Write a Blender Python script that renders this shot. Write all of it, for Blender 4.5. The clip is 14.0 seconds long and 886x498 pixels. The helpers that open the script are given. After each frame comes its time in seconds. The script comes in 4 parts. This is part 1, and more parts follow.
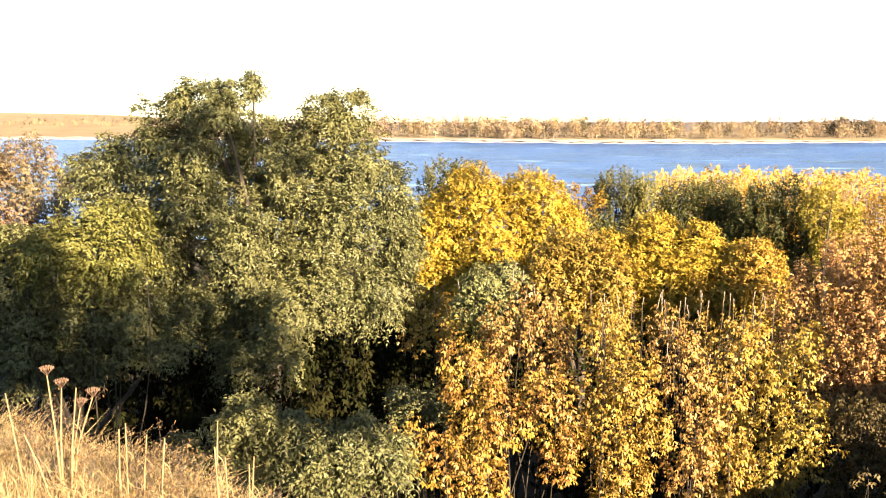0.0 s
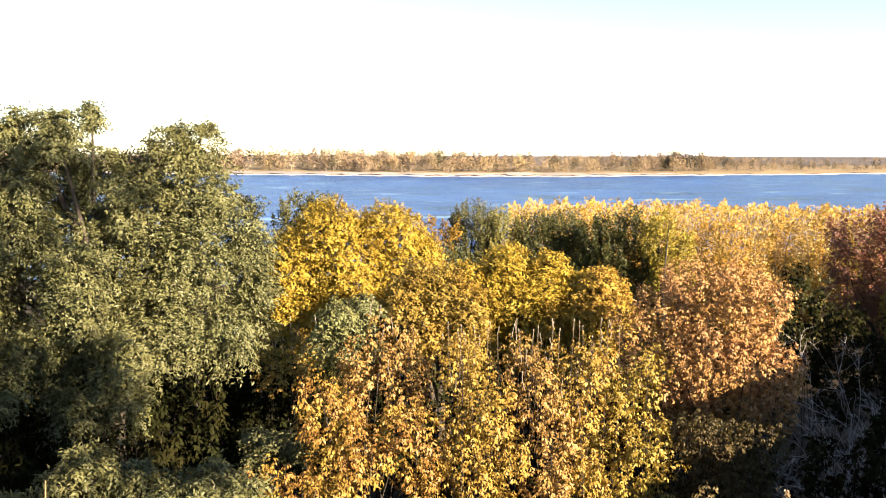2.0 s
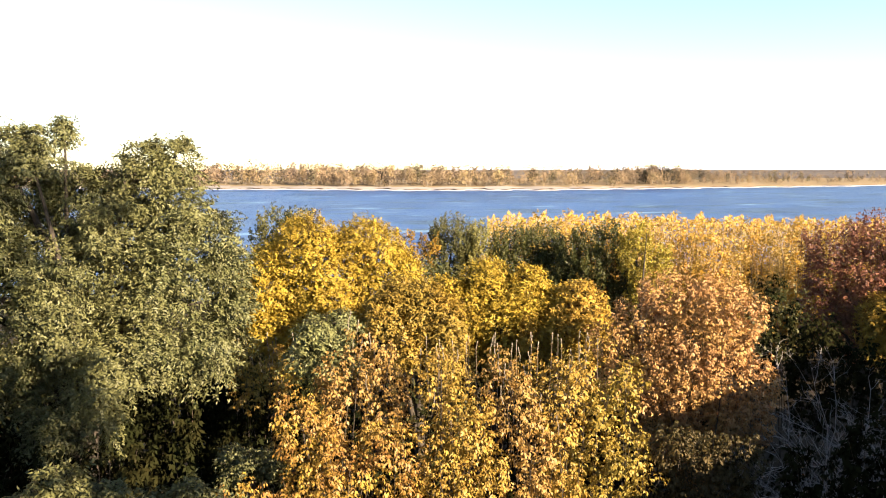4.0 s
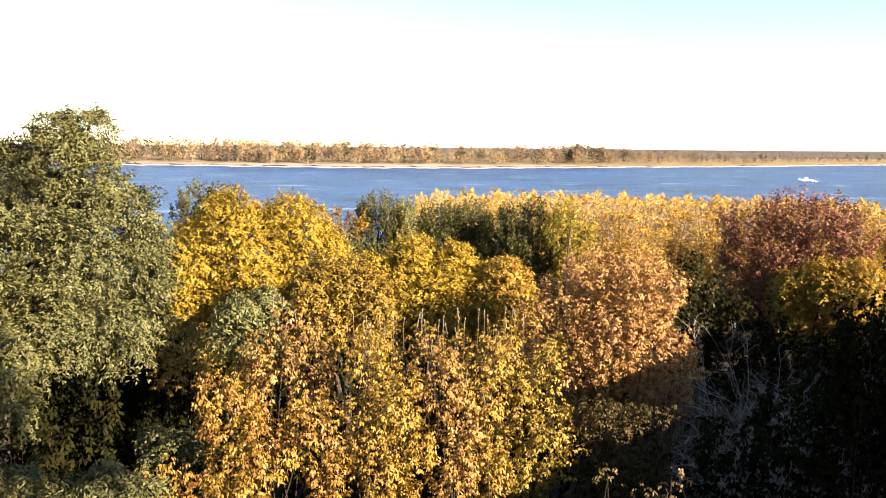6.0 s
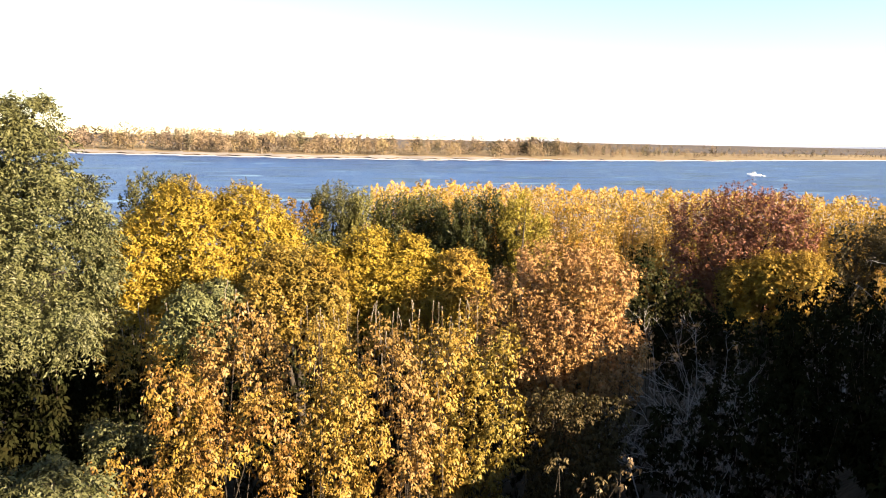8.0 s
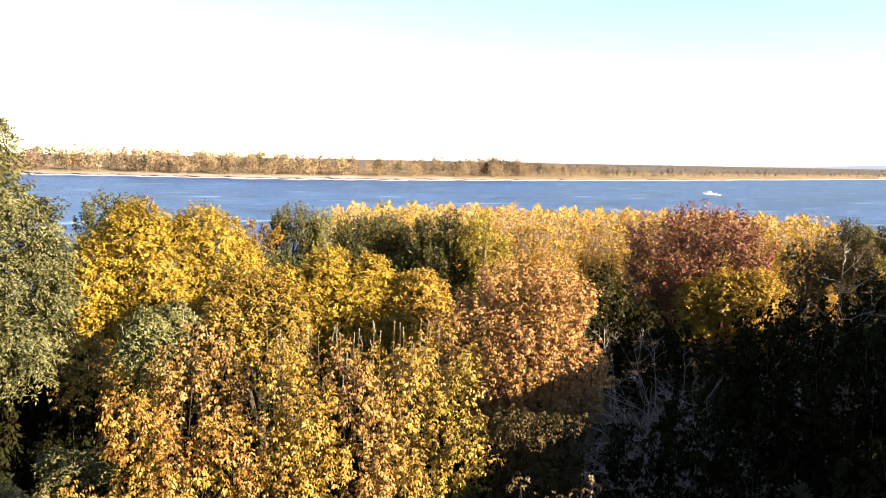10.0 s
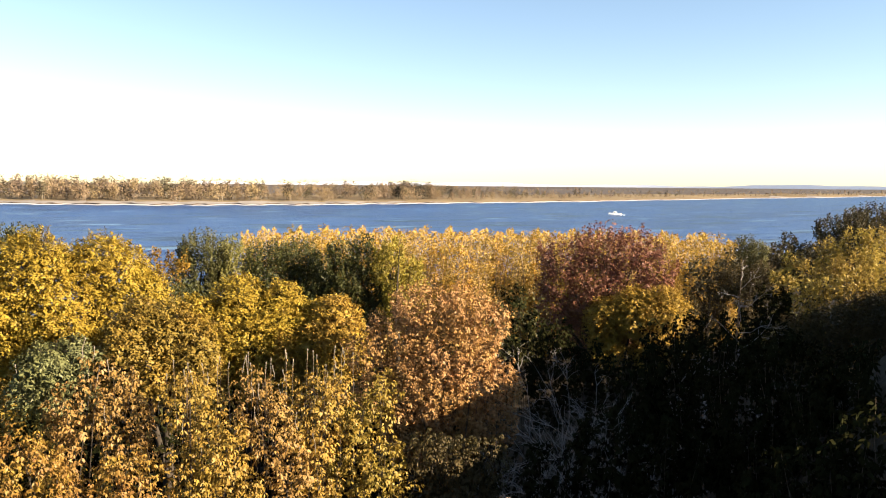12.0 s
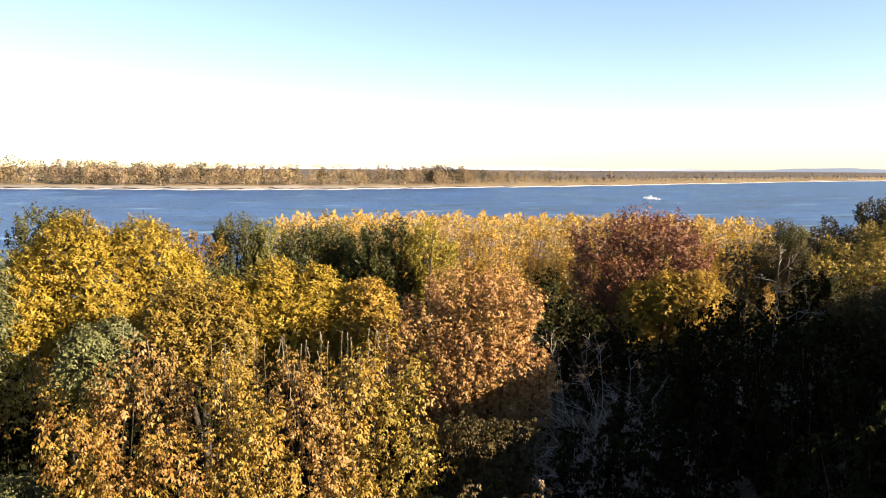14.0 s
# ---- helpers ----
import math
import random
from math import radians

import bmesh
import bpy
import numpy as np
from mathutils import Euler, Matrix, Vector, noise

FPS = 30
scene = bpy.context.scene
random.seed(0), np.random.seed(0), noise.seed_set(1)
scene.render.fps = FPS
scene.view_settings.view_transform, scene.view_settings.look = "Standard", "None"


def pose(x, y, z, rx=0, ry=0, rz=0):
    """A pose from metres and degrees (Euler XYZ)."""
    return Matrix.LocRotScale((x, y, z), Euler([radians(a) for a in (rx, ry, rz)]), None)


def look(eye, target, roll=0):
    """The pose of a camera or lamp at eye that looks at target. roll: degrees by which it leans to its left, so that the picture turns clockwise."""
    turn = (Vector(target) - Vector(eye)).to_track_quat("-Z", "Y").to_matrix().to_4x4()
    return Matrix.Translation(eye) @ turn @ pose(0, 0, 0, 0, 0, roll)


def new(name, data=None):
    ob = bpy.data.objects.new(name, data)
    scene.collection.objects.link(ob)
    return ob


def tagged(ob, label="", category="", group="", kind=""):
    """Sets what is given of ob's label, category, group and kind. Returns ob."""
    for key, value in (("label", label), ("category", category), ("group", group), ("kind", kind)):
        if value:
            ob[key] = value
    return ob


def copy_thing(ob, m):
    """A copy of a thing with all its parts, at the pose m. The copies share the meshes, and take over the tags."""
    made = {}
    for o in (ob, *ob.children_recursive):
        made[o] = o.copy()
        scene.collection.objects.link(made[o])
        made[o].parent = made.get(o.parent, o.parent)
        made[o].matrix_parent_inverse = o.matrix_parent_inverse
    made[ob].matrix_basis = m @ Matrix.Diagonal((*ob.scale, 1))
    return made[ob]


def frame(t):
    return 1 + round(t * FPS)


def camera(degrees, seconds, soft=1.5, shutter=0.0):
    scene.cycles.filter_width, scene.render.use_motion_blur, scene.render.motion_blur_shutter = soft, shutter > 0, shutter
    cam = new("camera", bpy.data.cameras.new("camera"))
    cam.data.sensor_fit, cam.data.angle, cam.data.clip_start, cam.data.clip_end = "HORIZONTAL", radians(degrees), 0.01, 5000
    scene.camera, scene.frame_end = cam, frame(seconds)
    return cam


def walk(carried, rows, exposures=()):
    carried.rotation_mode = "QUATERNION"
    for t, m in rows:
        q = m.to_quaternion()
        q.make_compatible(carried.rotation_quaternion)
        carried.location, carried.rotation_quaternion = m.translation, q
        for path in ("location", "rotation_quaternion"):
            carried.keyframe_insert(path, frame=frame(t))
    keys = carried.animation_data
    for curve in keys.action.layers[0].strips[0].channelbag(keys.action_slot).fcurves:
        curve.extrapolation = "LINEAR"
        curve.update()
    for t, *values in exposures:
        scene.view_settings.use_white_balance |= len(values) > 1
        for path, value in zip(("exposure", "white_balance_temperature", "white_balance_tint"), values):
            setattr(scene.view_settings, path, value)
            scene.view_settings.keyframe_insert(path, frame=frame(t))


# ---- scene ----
cam = camera(58.36, 14.0, soft=1.1)
EYE = 1.6  # the lookout's eye above the bluff top; the river lies 12 m lower
PATH = [  # seconds, metres from the first eye, Euler degrees
    (0.0, -0.000, 0.000, -0.000, 80.85, 0.09, -0.02),
    (0.5, 0.042, 0.055, 0.018, 80.58, -0.39, -3.97),
    (1.0, 0.049, 0.045, 0.019, 81.45, -0.48, -7.26),
    (1.5, 0.039, 0.023, 0.006, 82.28, -0.33, -9.25),
    (2.0, 0.037, 0.030, 0.006, 83.22, -0.16, -10.22),
    (2.5, 0.047, 0.026, 0.017, 83.55, -0.29, -10.94),
    (3.0, 0.055, 0.047, 0.024, 84.15, 0.06, -11.66),
    (3.2, 0.058, 0.041, 0.023, 84.36, 0.06, -11.60),
    (5.3, 0.077, 0.057, -0.015, 83.27, -0.26, -13.72),
    (5.5, 0.080, 0.059, -0.011, 83.04, -0.42, -14.72),
    (6.0, 0.086, 0.067, -0.014, 82.65, -0.52, -16.87),
    (6.5, 0.089, 0.056, -0.017, 82.54, -0.65, -17.22),
    (7.0, 0.092, 0.061, -0.013, 82.14, -0.77, -18.71),
    (7.5, 0.093, 0.056, -0.018, 82.39, -0.94, -19.44),
    (7.7, 0.094, 0.056, -0.011, 82.08, -1.10, -19.74),
    (9.8, 0.114, 0.060, -0.001, 83.07, -0.78, -21.02),
    (10.0, 0.096, 0.020, 0.000, 83.60, -1.08, -22.81),
    (10.5, 0.095, -0.011, 0.016, 85.01, -1.36, -28.91),
    (11.0, 0.088, -0.000, 0.008, 86.02, -0.95, -28.40),
    (11.5, 0.076, -0.040, 0.007, 85.66, -0.38, -29.24),
    (12.0, 0.116, 0.050, 0.012, 85.37, -0.49, -29.16),
    (12.5, 0.107, 0.040, 0.008, 85.13, -0.26, -28.22),
    (13.0, 0.108, 0.042, 0.001, 85.18, -0.26, -27.47),
    (13.5, 0.103, 0.042, 0.004, 84.94, -0.25, -27.16),
    (14.0, 0.103, 0.037, 0.003, 84.22, -0.35, -26.78),
]
EXPOSURE = [(0.0, 3.06, 7100, 13), (1.0, 2.96, 6700, 13), (2.0, 2.71, 6580, 13), (3.0, 2.6, 6640, 13), (6.0, 2.56, 6800, 13), (7.5, 2.5, 6800, 13), (10.0, 2.6, 6800, 13), (10.6, 2.7, 6850, 12), (11.0, 2.29, 6580, 11), (11.5, 2.16, 6580, 11), (14.0, 2.16, 6580, 11)]
walk(cam, [(t, pose(x, y, EYE + z, rx, ry, rz)) for t, x, y, z, rx, ry, rz in PATH], EXPOSURE)

# ---- light: a low evening sun low over the right shoulder, clear sky ----
SUN_AZ, SUN_EL = 139.0, 21.5
world = bpy.data.worlds.new("sky")
scene.world = world
world.use_nodes = True
wn = world.node_tree
sky = wn.nodes.new("ShaderNodeTexSky")
sky.sky_type, sky.sun_disc = "NISHITA", False
sky.sun_elevation, sky.sun_rotation = radians(SUN_EL), radians(SUN_AZ)
sky.air_density, sky.dust_density, sky.ozone_density = 0.9, 0.12, 0.9
wn.links.new(sky.outputs[0], wn.nodes["Background"].inputs[0])
wn.nodes["Background"].inputs[1].default_value = 0.05
to_sun = Vector((math.sin(radians(SUN_AZ)) * math.cos(radians(SUN_EL)), math.cos(radians(SUN_AZ)) * math.cos(radians(SUN_EL)), math.sin(radians(SUN_EL))))
lamp = bpy.data.lights.new("sun", "SUN")
lamp.energy, lamp.angle, lamp.color = 5.0, radians(0.55), (1.0, 0.84, 0.62)
sun = new("sun", lamp)
sun.matrix_world = look(to_sun * 200, (0, 0, 0))


# ---- materials ----
def nodes_of(name):
    m = bpy.data.materials.new(name)
    m.use_nodes = True
    return m, m.node_tree, m.node_tree.nodes["Principled BSDF"]


def ramp(nt, fac, stops):
    r = nt.nodes.new("ShaderNodeValToRGB")
    while len(r.color_ramp.elements) < len(stops):
        r.color_ramp.elements.new(0.5)
    for e, (p, c) in zip(r.color_ramp.elements, stops):
        e.position, e.color = p, (*c, 1)
    nt.links.new(fac, r.inputs[0])
    return r.outputs[0]


def noise_tex(nt, scale, detail=3, stretch=(1, 1, 1)):
    tc = nt.nodes.new("ShaderNodeNewGeometry")
    mp = nt.nodes.new("ShaderNodeMapping")
    mp.inputs["Scale"].default_value = stretch
    n = nt.nodes.new("ShaderNodeTexNoise")
    n.inputs["Scale"].default_value, n.inputs["Detail"].default_value = scale, detail
    nt.links.new(tc.outputs["Position"], mp.inputs[0])
    nt.links.new(mp.outputs[0], n.inputs["Vector"])
    return n.outputs[0]


def blend(nt, fac, a, b):
    m = nt.nodes.new("ShaderNodeMix")
    m.data_type = "RGBA"
    for s, v in ((m.inputs["Factor"], fac), (m.inputs["A"], a), (m.inputs["B"], b)):
        if isinstance(v, tuple):
            s.default_value = (*v, 1)
        elif isinstance(v, float):
            s.default_value = v
        else:
            nt.links.new(v, s)
    return m.outputs["Result"]


def bump(nt, bsdf, height, strength, distance):
    b = nt.nodes.new("ShaderNodeBump")
    b.inputs["Strength"].default_value, b.inputs["Distance"].default_value = strength, distance
    nt.links.new(height, b.inputs["Height"])
    nt.links.new(b.outputs[0], bsdf.inputs["Normal"])


DEPTH = 0.35  # how deep the dyes below lie in the leaf


def leaf_material(name, colours, patch, patch_scale=1.6, gloss=0.5, spec=0.18, through_light=0.13, own_range=0.55):
    """Leaves that differ a little one by one, more from spray to spray, with patches of a second tint over the crown."""
    m, nt, b = nodes_of(name)
    g = nt.nodes.new("ShaderNodeNewGeometry")
    k = len(colours) - 1
    mean = [sum(c[i] for c in colours) / len(colours) for i in range(3)]
    patch = tuple(DEPTH * v for v in patch)
    near = [tuple(DEPTH * (mean[i] + own_range * (c[i] - mean[i])) for i in range(3)) for c in colours]
    own = ramp(nt, g.outputs["Random Per Island"], [(i / k, c) for i, c in enumerate(near)])
    edge = ramp(nt, noise_tex(nt, patch_scale, 2), [(0.42, (0, 0, 0)), (0.62, (0.8, 0.8, 0.8))])
    col = blend(nt, edge, own, patch)
    for size, low, hold in ((5.0, (0.62, 0.56, 0.5), 0.55), (60, (0.72, 0.66, 0.6), 0.5)):
        spots = ramp(nt, noise_tex(nt, size, 2), [(0.35, low), (0.62, (1, 1, 1))])
        mul = nt.nodes.new("ShaderNodeMix")
        mul.data_type, mul.blend_type = "RGBA", "MULTIPLY"
        mul.inputs["Factor"].default_value = hold
        nt.links.new(col, mul.inputs["A"])
        nt.links.new(spots, mul.inputs["B"])
        col = mul.outputs["Result"]
    nt.links.new(col, b.inputs["Base Color"])
    b.inputs["Roughness"].default_value = gloss
    b.inputs["Specular IOR Level"].default_value = spec
    tr = nt.nodes.new("ShaderNodeBsdfTranslucent")
    nt.links.new(col, tr.inputs[0])
    mix = nt.nodes.new("ShaderNodeMixShader")
    mix.inputs[0].default_value = through_light
    nt.links.new(b.outputs[0], mix.inputs[1])
    nt.links.new(tr.outputs[0], mix.inputs[2])
    nt.links.new(mix.outputs[0], nt.nodes["Material Output"].inputs[0])
    return m


def plain_material(name, a, b2, scale, rough=0.8, relief=0.3, depth=0.01, stretch=(1, 1, 1)):
    m, nt, b = nodes_of(name)
    n = noise_tex(nt, scale, 5, stretch)
    big = noise_tex(nt, scale * 0.13, 2, stretch)
    c = blend(nt, ramp(nt, n, [(0.3, (0, 0, 0)), (0.7, (1, 1, 1))]), a, b2)
    c = blend(nt, ramp(nt, big, [(0.35, (0, 0, 0)), (0.75, (0.6, 0.6, 0.6))]), c, tuple(0.6 * v for v in a))
    nt.links.new(c, b.inputs["Base Color"])
    b.inputs["Roughness"].default_value = rough
    b.inputs["Specular IOR Level"].default_value = 0.5 if rough < 0.6 else 0.12
    bump(nt, b, n, relief, depth)
    return m


M_LOCUST = leaf_material("locust_leaf", [(0.108, 0.120, 0.035), (0.235, 0.252, 0.087), (0.407, 0.398, 0.176), (0.271, 0.285, 0.108)], (0.325, 0.322, 0.118), 0.8, 0.55, 0.22, 0.07, 1.0)
M_LOCUST_Y = leaf_material("locust_leaf_yellowing", [(0.24, 0.25, 0.06), (0.38, 0.37, 0.095), (0.46, 0.42, 0.1)], (0.3, 0.31, 0.08), 1.5)
M_SILVER = leaf_material("silver_leaf", [(0.213, 0.247, 0.092), (0.475, 0.494, 0.209), (0.650, 0.643, 0.276)], (0.425, 0.432, 0.150))
M_YELLOW = leaf_material("yellow_leaf", [(0.811, 0.524, 0.064), (1.179, 0.811, 0.094), (1.267, 0.956, 0.155), (0.912, 0.630, 0.099)], (1.014, 0.732, 0.099), 0.9, 0.5, 0.18, 0.24)
M_YBROWN = leaf_material("yellow_brown_leaf", [(0.703, 0.445, 0.095), (1.100, 0.740, 0.128), (0.826, 0.584, 0.136)], (0.765, 0.554, 0.119), 1.4, 0.5, 0.18, 0.24)
M_YORANGE = leaf_material("yellow_orange_leaf", [(0.920, 0.552, 0.084), (1.150, 0.768, 0.132), (0.920, 0.552, 0.120)], (1.035, 0.696, 0.102), 1.2)
M_ORANGE = leaf_material("orange_leaf", [(0.62, 0.3, 0.03), (0.7, 0.42, 0.05), (0.5, 0.3, 0.06)], (0.6, 0.36, 0.05), 0.7)
M_OLIVE = leaf_material("olive_leaf", [(0.14, 0.145, 0.045), (0.26, 0.25, 0.08), (0.4, 0.36, 0.12)], (0.22, 0.215, 0.07), 0.8)
M_OLIVE_L = leaf_material("pale_olive_leaf", [(0.351, 0.345, 0.091), (0.675, 0.607, 0.169), (0.891, 0.773, 0.234)], (0.486, 0.455, 0.130), 0.8)
M_GREEN = leaf_material("dark_green_leaf", [(0.075, 0.092, 0.022), (0.16, 0.172, 0.042), (0.34, 0.33, 0.08)], (0.12, 0.135, 0.035), 0.7, 0.5, 0.25)
# lighter green-yellow leaf: sunlight on the green tree's right side put into colour
M_GYELLOW = leaf_material("sunlit_side_leaf", [(0.360, 0.317, 0.055), (0.840, 0.671, 0.099), (1.200, 0.927, 0.132)], (0.720, 0.586, 0.088), 0.8)
# brighter copy of the yellow-green leaf, with sunlight put into its colour
M_YGREEN = leaf_material("sun_brightened_yellow_green_leaf", [(0.840, 0.624, 0.120), (1.320, 1.020, 0.204), (1.080, 0.744, 0.156)], (0.900, 0.600, 0.144), 1.0, 0.5, 0.18, 0.32)
M_PINK = leaf_material("russet_leaf", [(0.770, 0.356, 0.127), (1.155, 0.626, 0.253), (1.188, 0.756, 0.363), (1.012, 0.508, 0.149)], (1.133, 0.659, 0.209), 1.3)
M_RED = leaf_material("dark_red_leaf", [(0.262, 0.086, 0.068), (0.564, 0.218, 0.147), (0.867, 0.435, 0.263)], (0.585, 0.246, 0.126), 1.0)
M_MAPLE_Y = leaf_material("golden_maple_leaf", [(0.699, 0.396, 0.065), (0.924, 0.574, 0.094), (0.999, 0.695, 0.155), (0.500, 0.246, 0.077)], (0.773, 0.530, 0.100), 2.2)
M_MAPLE_O = leaf_material("orange_maple_leaf", [(0.563, 0.264, 0.061), (0.808, 0.475, 0.108), (0.734, 0.398, 0.092), (0.367, 0.159, 0.061)], (0.808, 0.557, 0.092), 2.2)
M_MAPLE_B = leaf_material("brownish_maple_leaf", [(0.574, 0.292, 0.085), (0.924, 0.557, 0.170), (0.749, 0.463, 0.141)], (0.724, 0.451, 0.120), 2.2)
M_MAPLE_G = leaf_material("yellow_green_maple_leaf", [(0.624, 0.396, 0.065), (0.874, 0.587, 0.100), (0.749, 0.545, 0.100)], (0.674, 0.518, 0.100), 2.0)
M_ROSE = leaf_material("dusty_pink_leaf", [(0.36, 0.2, 0.12), (0.5, 0.32, 0.2), (0.4, 0.3, 0.14)], (0.34, 0.28, 0.12), 1.5)
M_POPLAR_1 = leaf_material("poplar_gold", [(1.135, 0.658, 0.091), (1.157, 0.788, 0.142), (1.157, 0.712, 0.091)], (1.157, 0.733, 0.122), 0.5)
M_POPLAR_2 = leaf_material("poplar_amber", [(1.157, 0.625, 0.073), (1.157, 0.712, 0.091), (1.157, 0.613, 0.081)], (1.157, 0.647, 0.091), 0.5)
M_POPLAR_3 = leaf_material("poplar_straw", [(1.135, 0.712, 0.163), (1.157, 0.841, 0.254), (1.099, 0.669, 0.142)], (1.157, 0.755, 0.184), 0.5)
M_BROWN = leaf_material("olive_brown_leaf", [(0.16, 0.11, 0.04), (0.26, 0.18, 0.06), (0.2, 0.15, 0.05)], (0.17, 0.14, 0.05), 1.5, 0.6, 0.15)
# near-black leaves: the slope's deep shade is put into their colour
M_SHADE = leaf_material("shade_darkened_leaf", [(0.032, 0.038, 0.013), (0.052, 0.051, 0.018), (0.070, 0.060, 0.020)], (0.035, 0.043, 0.015), 1.2, 0.9, 0.02, 0.05)
M_DARKT = leaf_material("deep_green_leaf", [(0.1, 0.09, 0.04), (0.2, 0.165, 0.07), (0.36, 0.28, 0.12)], (0.18, 0.145, 0.065), 0.5)
M_BARK = plain_material("bark", (0.03, 0.024, 0.018), (0.07, 0.056, 0.042), 30, 0.9, 0.6, 0.01, (1, 1, 0.25))
M_PALE_BARK = plain_material("pale_bark", (0.172, 0.138, 0.103), (0.275, 0.232, 0.181), 30, 0.85, 0.5, 0.008, (1, 1, 0.25))
M_TWIG = plain_material("twig_bark", (0.077, 0.056, 0.039), (0.138, 0.103, 0.073), 30, 0.85, 0.5, 0.008, (1, 1, 0.25))
M_DEAD = plain_material("dead_wood", (0.27, 0.24, 0.225), (0.4, 0.36, 0.335), 40, 0.9, 0.5, 0.005, (1, 1, 0.3))
M_POPLAR_BARK = plain_material("poplar_bark", (0.2, 0.13, 0.06), (0.32, 0.21, 0.1), 30, 0.85, 0.5, 0.008, (1, 1, 0.25))
M_STRAW = leaf_material("straw", [(0.780, 0.541, 0.238), (1.105, 0.818, 0.392), (1.300, 1.056, 0.616)], (1.040, 0.739, 0.350), 2.0, 0.6, 0.3, 0.3)
M_WITHERED = leaf_material("withered_leaf", [(0.4, 0.22, 0.09), (0.66, 0.4, 0.17), (0.5, 0.3, 0.14)], (0.5, 0.32, 0.15), 6.0, 0.7, 0.1, 0.2)
M_STALK = plain_material("dry_stalk", (0.172, 0.116, 0.056), (0.275, 0.189, 0.099), 40, 0.8)
M_UMBEL = plain_material("dry_umbel", (0.075, 0.045, 0.03), (0.14, 0.09, 0.06), 60, 0.95)
# leaf litter, coloured extra dark to stand for shade between the bushes
M_SOIL = plain_material("shade_darkened_litter", (0.016, 0.012, 0.007), (0.042, 0.029, 0.015), 8, 0.95, 0.8, 0.05)
M_TURF = plain_material("dry_turf", (0.224, 0.150, 0.069), (0.378, 0.271, 0.129), 6, 0.95, 0.8, 0.04)
M_SAND = plain_material("river_sand", (0.232, 0.202, 0.172), (0.327, 0.292, 0.258), 0.06, 0.95, 0.3, 0.1, (1, 1, 1))
M_WET = plain_material("wet_earth", (0.060, 0.043, 0.030), (0.120, 0.086, 0.065), 0.2, 0.8, 0.4, 0.1)
M_SHELL = plain_material("pale_wet_sand", (0.62, 0.58, 0.54), (0.78, 0.75, 0.72), 0.1, 0.7, 0.2, 0.1)
M_FIELD = plain_material("far_field", (0.172, 0.125, 0.069), (0.249, 0.185, 0.103), 0.03, 0.95, 0.3, 0.3)
M_PLAIN = plain_material("far_scrub", (0.073, 0.060, 0.052), (0.120, 0.099, 0.086), 0.02, 1.0, 0.2, 0.3)
# distance haze put into a pale hill colour and a slight glow
M_HILL = plain_material("hazed_far_hill", (0.6, 0.62, 0.7), (0.68, 0.7, 0.76), 0.004, 1.0, 0.0, 0.1)
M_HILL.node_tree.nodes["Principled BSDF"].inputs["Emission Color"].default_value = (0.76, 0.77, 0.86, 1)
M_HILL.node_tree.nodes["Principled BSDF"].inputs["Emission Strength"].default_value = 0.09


def water_material():
    m, nt, b = nodes_of("river_water")
    # light and dark ripple streaks of reflected sky, painted into the water colour
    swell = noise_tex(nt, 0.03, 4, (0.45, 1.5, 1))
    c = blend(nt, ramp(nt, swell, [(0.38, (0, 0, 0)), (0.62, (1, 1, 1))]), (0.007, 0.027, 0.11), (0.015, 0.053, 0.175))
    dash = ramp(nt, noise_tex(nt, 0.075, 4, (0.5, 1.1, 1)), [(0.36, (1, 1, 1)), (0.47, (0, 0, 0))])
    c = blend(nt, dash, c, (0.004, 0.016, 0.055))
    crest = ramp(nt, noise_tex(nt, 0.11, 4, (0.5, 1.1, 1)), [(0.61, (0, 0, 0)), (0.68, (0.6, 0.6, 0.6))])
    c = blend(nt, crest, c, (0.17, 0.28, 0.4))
    nt.links.new(c, b.inputs["Base Color"])
    b.inputs["Roughness"].default_value, b.inputs["IOR"].default_value = 0.28, 1.33
    b.inputs["Specular IOR Level"].default_value = 0.07
    bump(nt, b, noise_tex(nt, 0.5, 4, (0.4, 1.3, 1)), 1.0, 0.5)
    return m


M_WATER = water_material()


# ---- the lie of the land ----
WATER = EYE - 12.0
EDGE_X, EDGE_Y = (-60, -20, -3, -1, 0, 3, 6, 9, 12, 22, 32, 60, 200), (26, 11, 4.7, 3.6, 2.6, 1.2, 1.6, 4.0, 5.2, 8.5, 12, 20, 40)
SLOPE_S, SLOPE_Z = (-200, -20, -2, 0, 1, 4, 7, 12, 25, 45, 66, 80, 200), (6, 1.2, 0.05, -0.08, -0.7, -3.6, -5.4, -6.6, -7.9, -9.2, -10.2, -11.6, -13)
SHORE_AZ, SHORE_D = (-60, -40, -28, -14, -3, 10, 20, 28, 35, 40, 47, 55, 62), (1100, 800, 630, 545, 480, 436, 450, 500, 560, 625, 790, 1100, 1700)


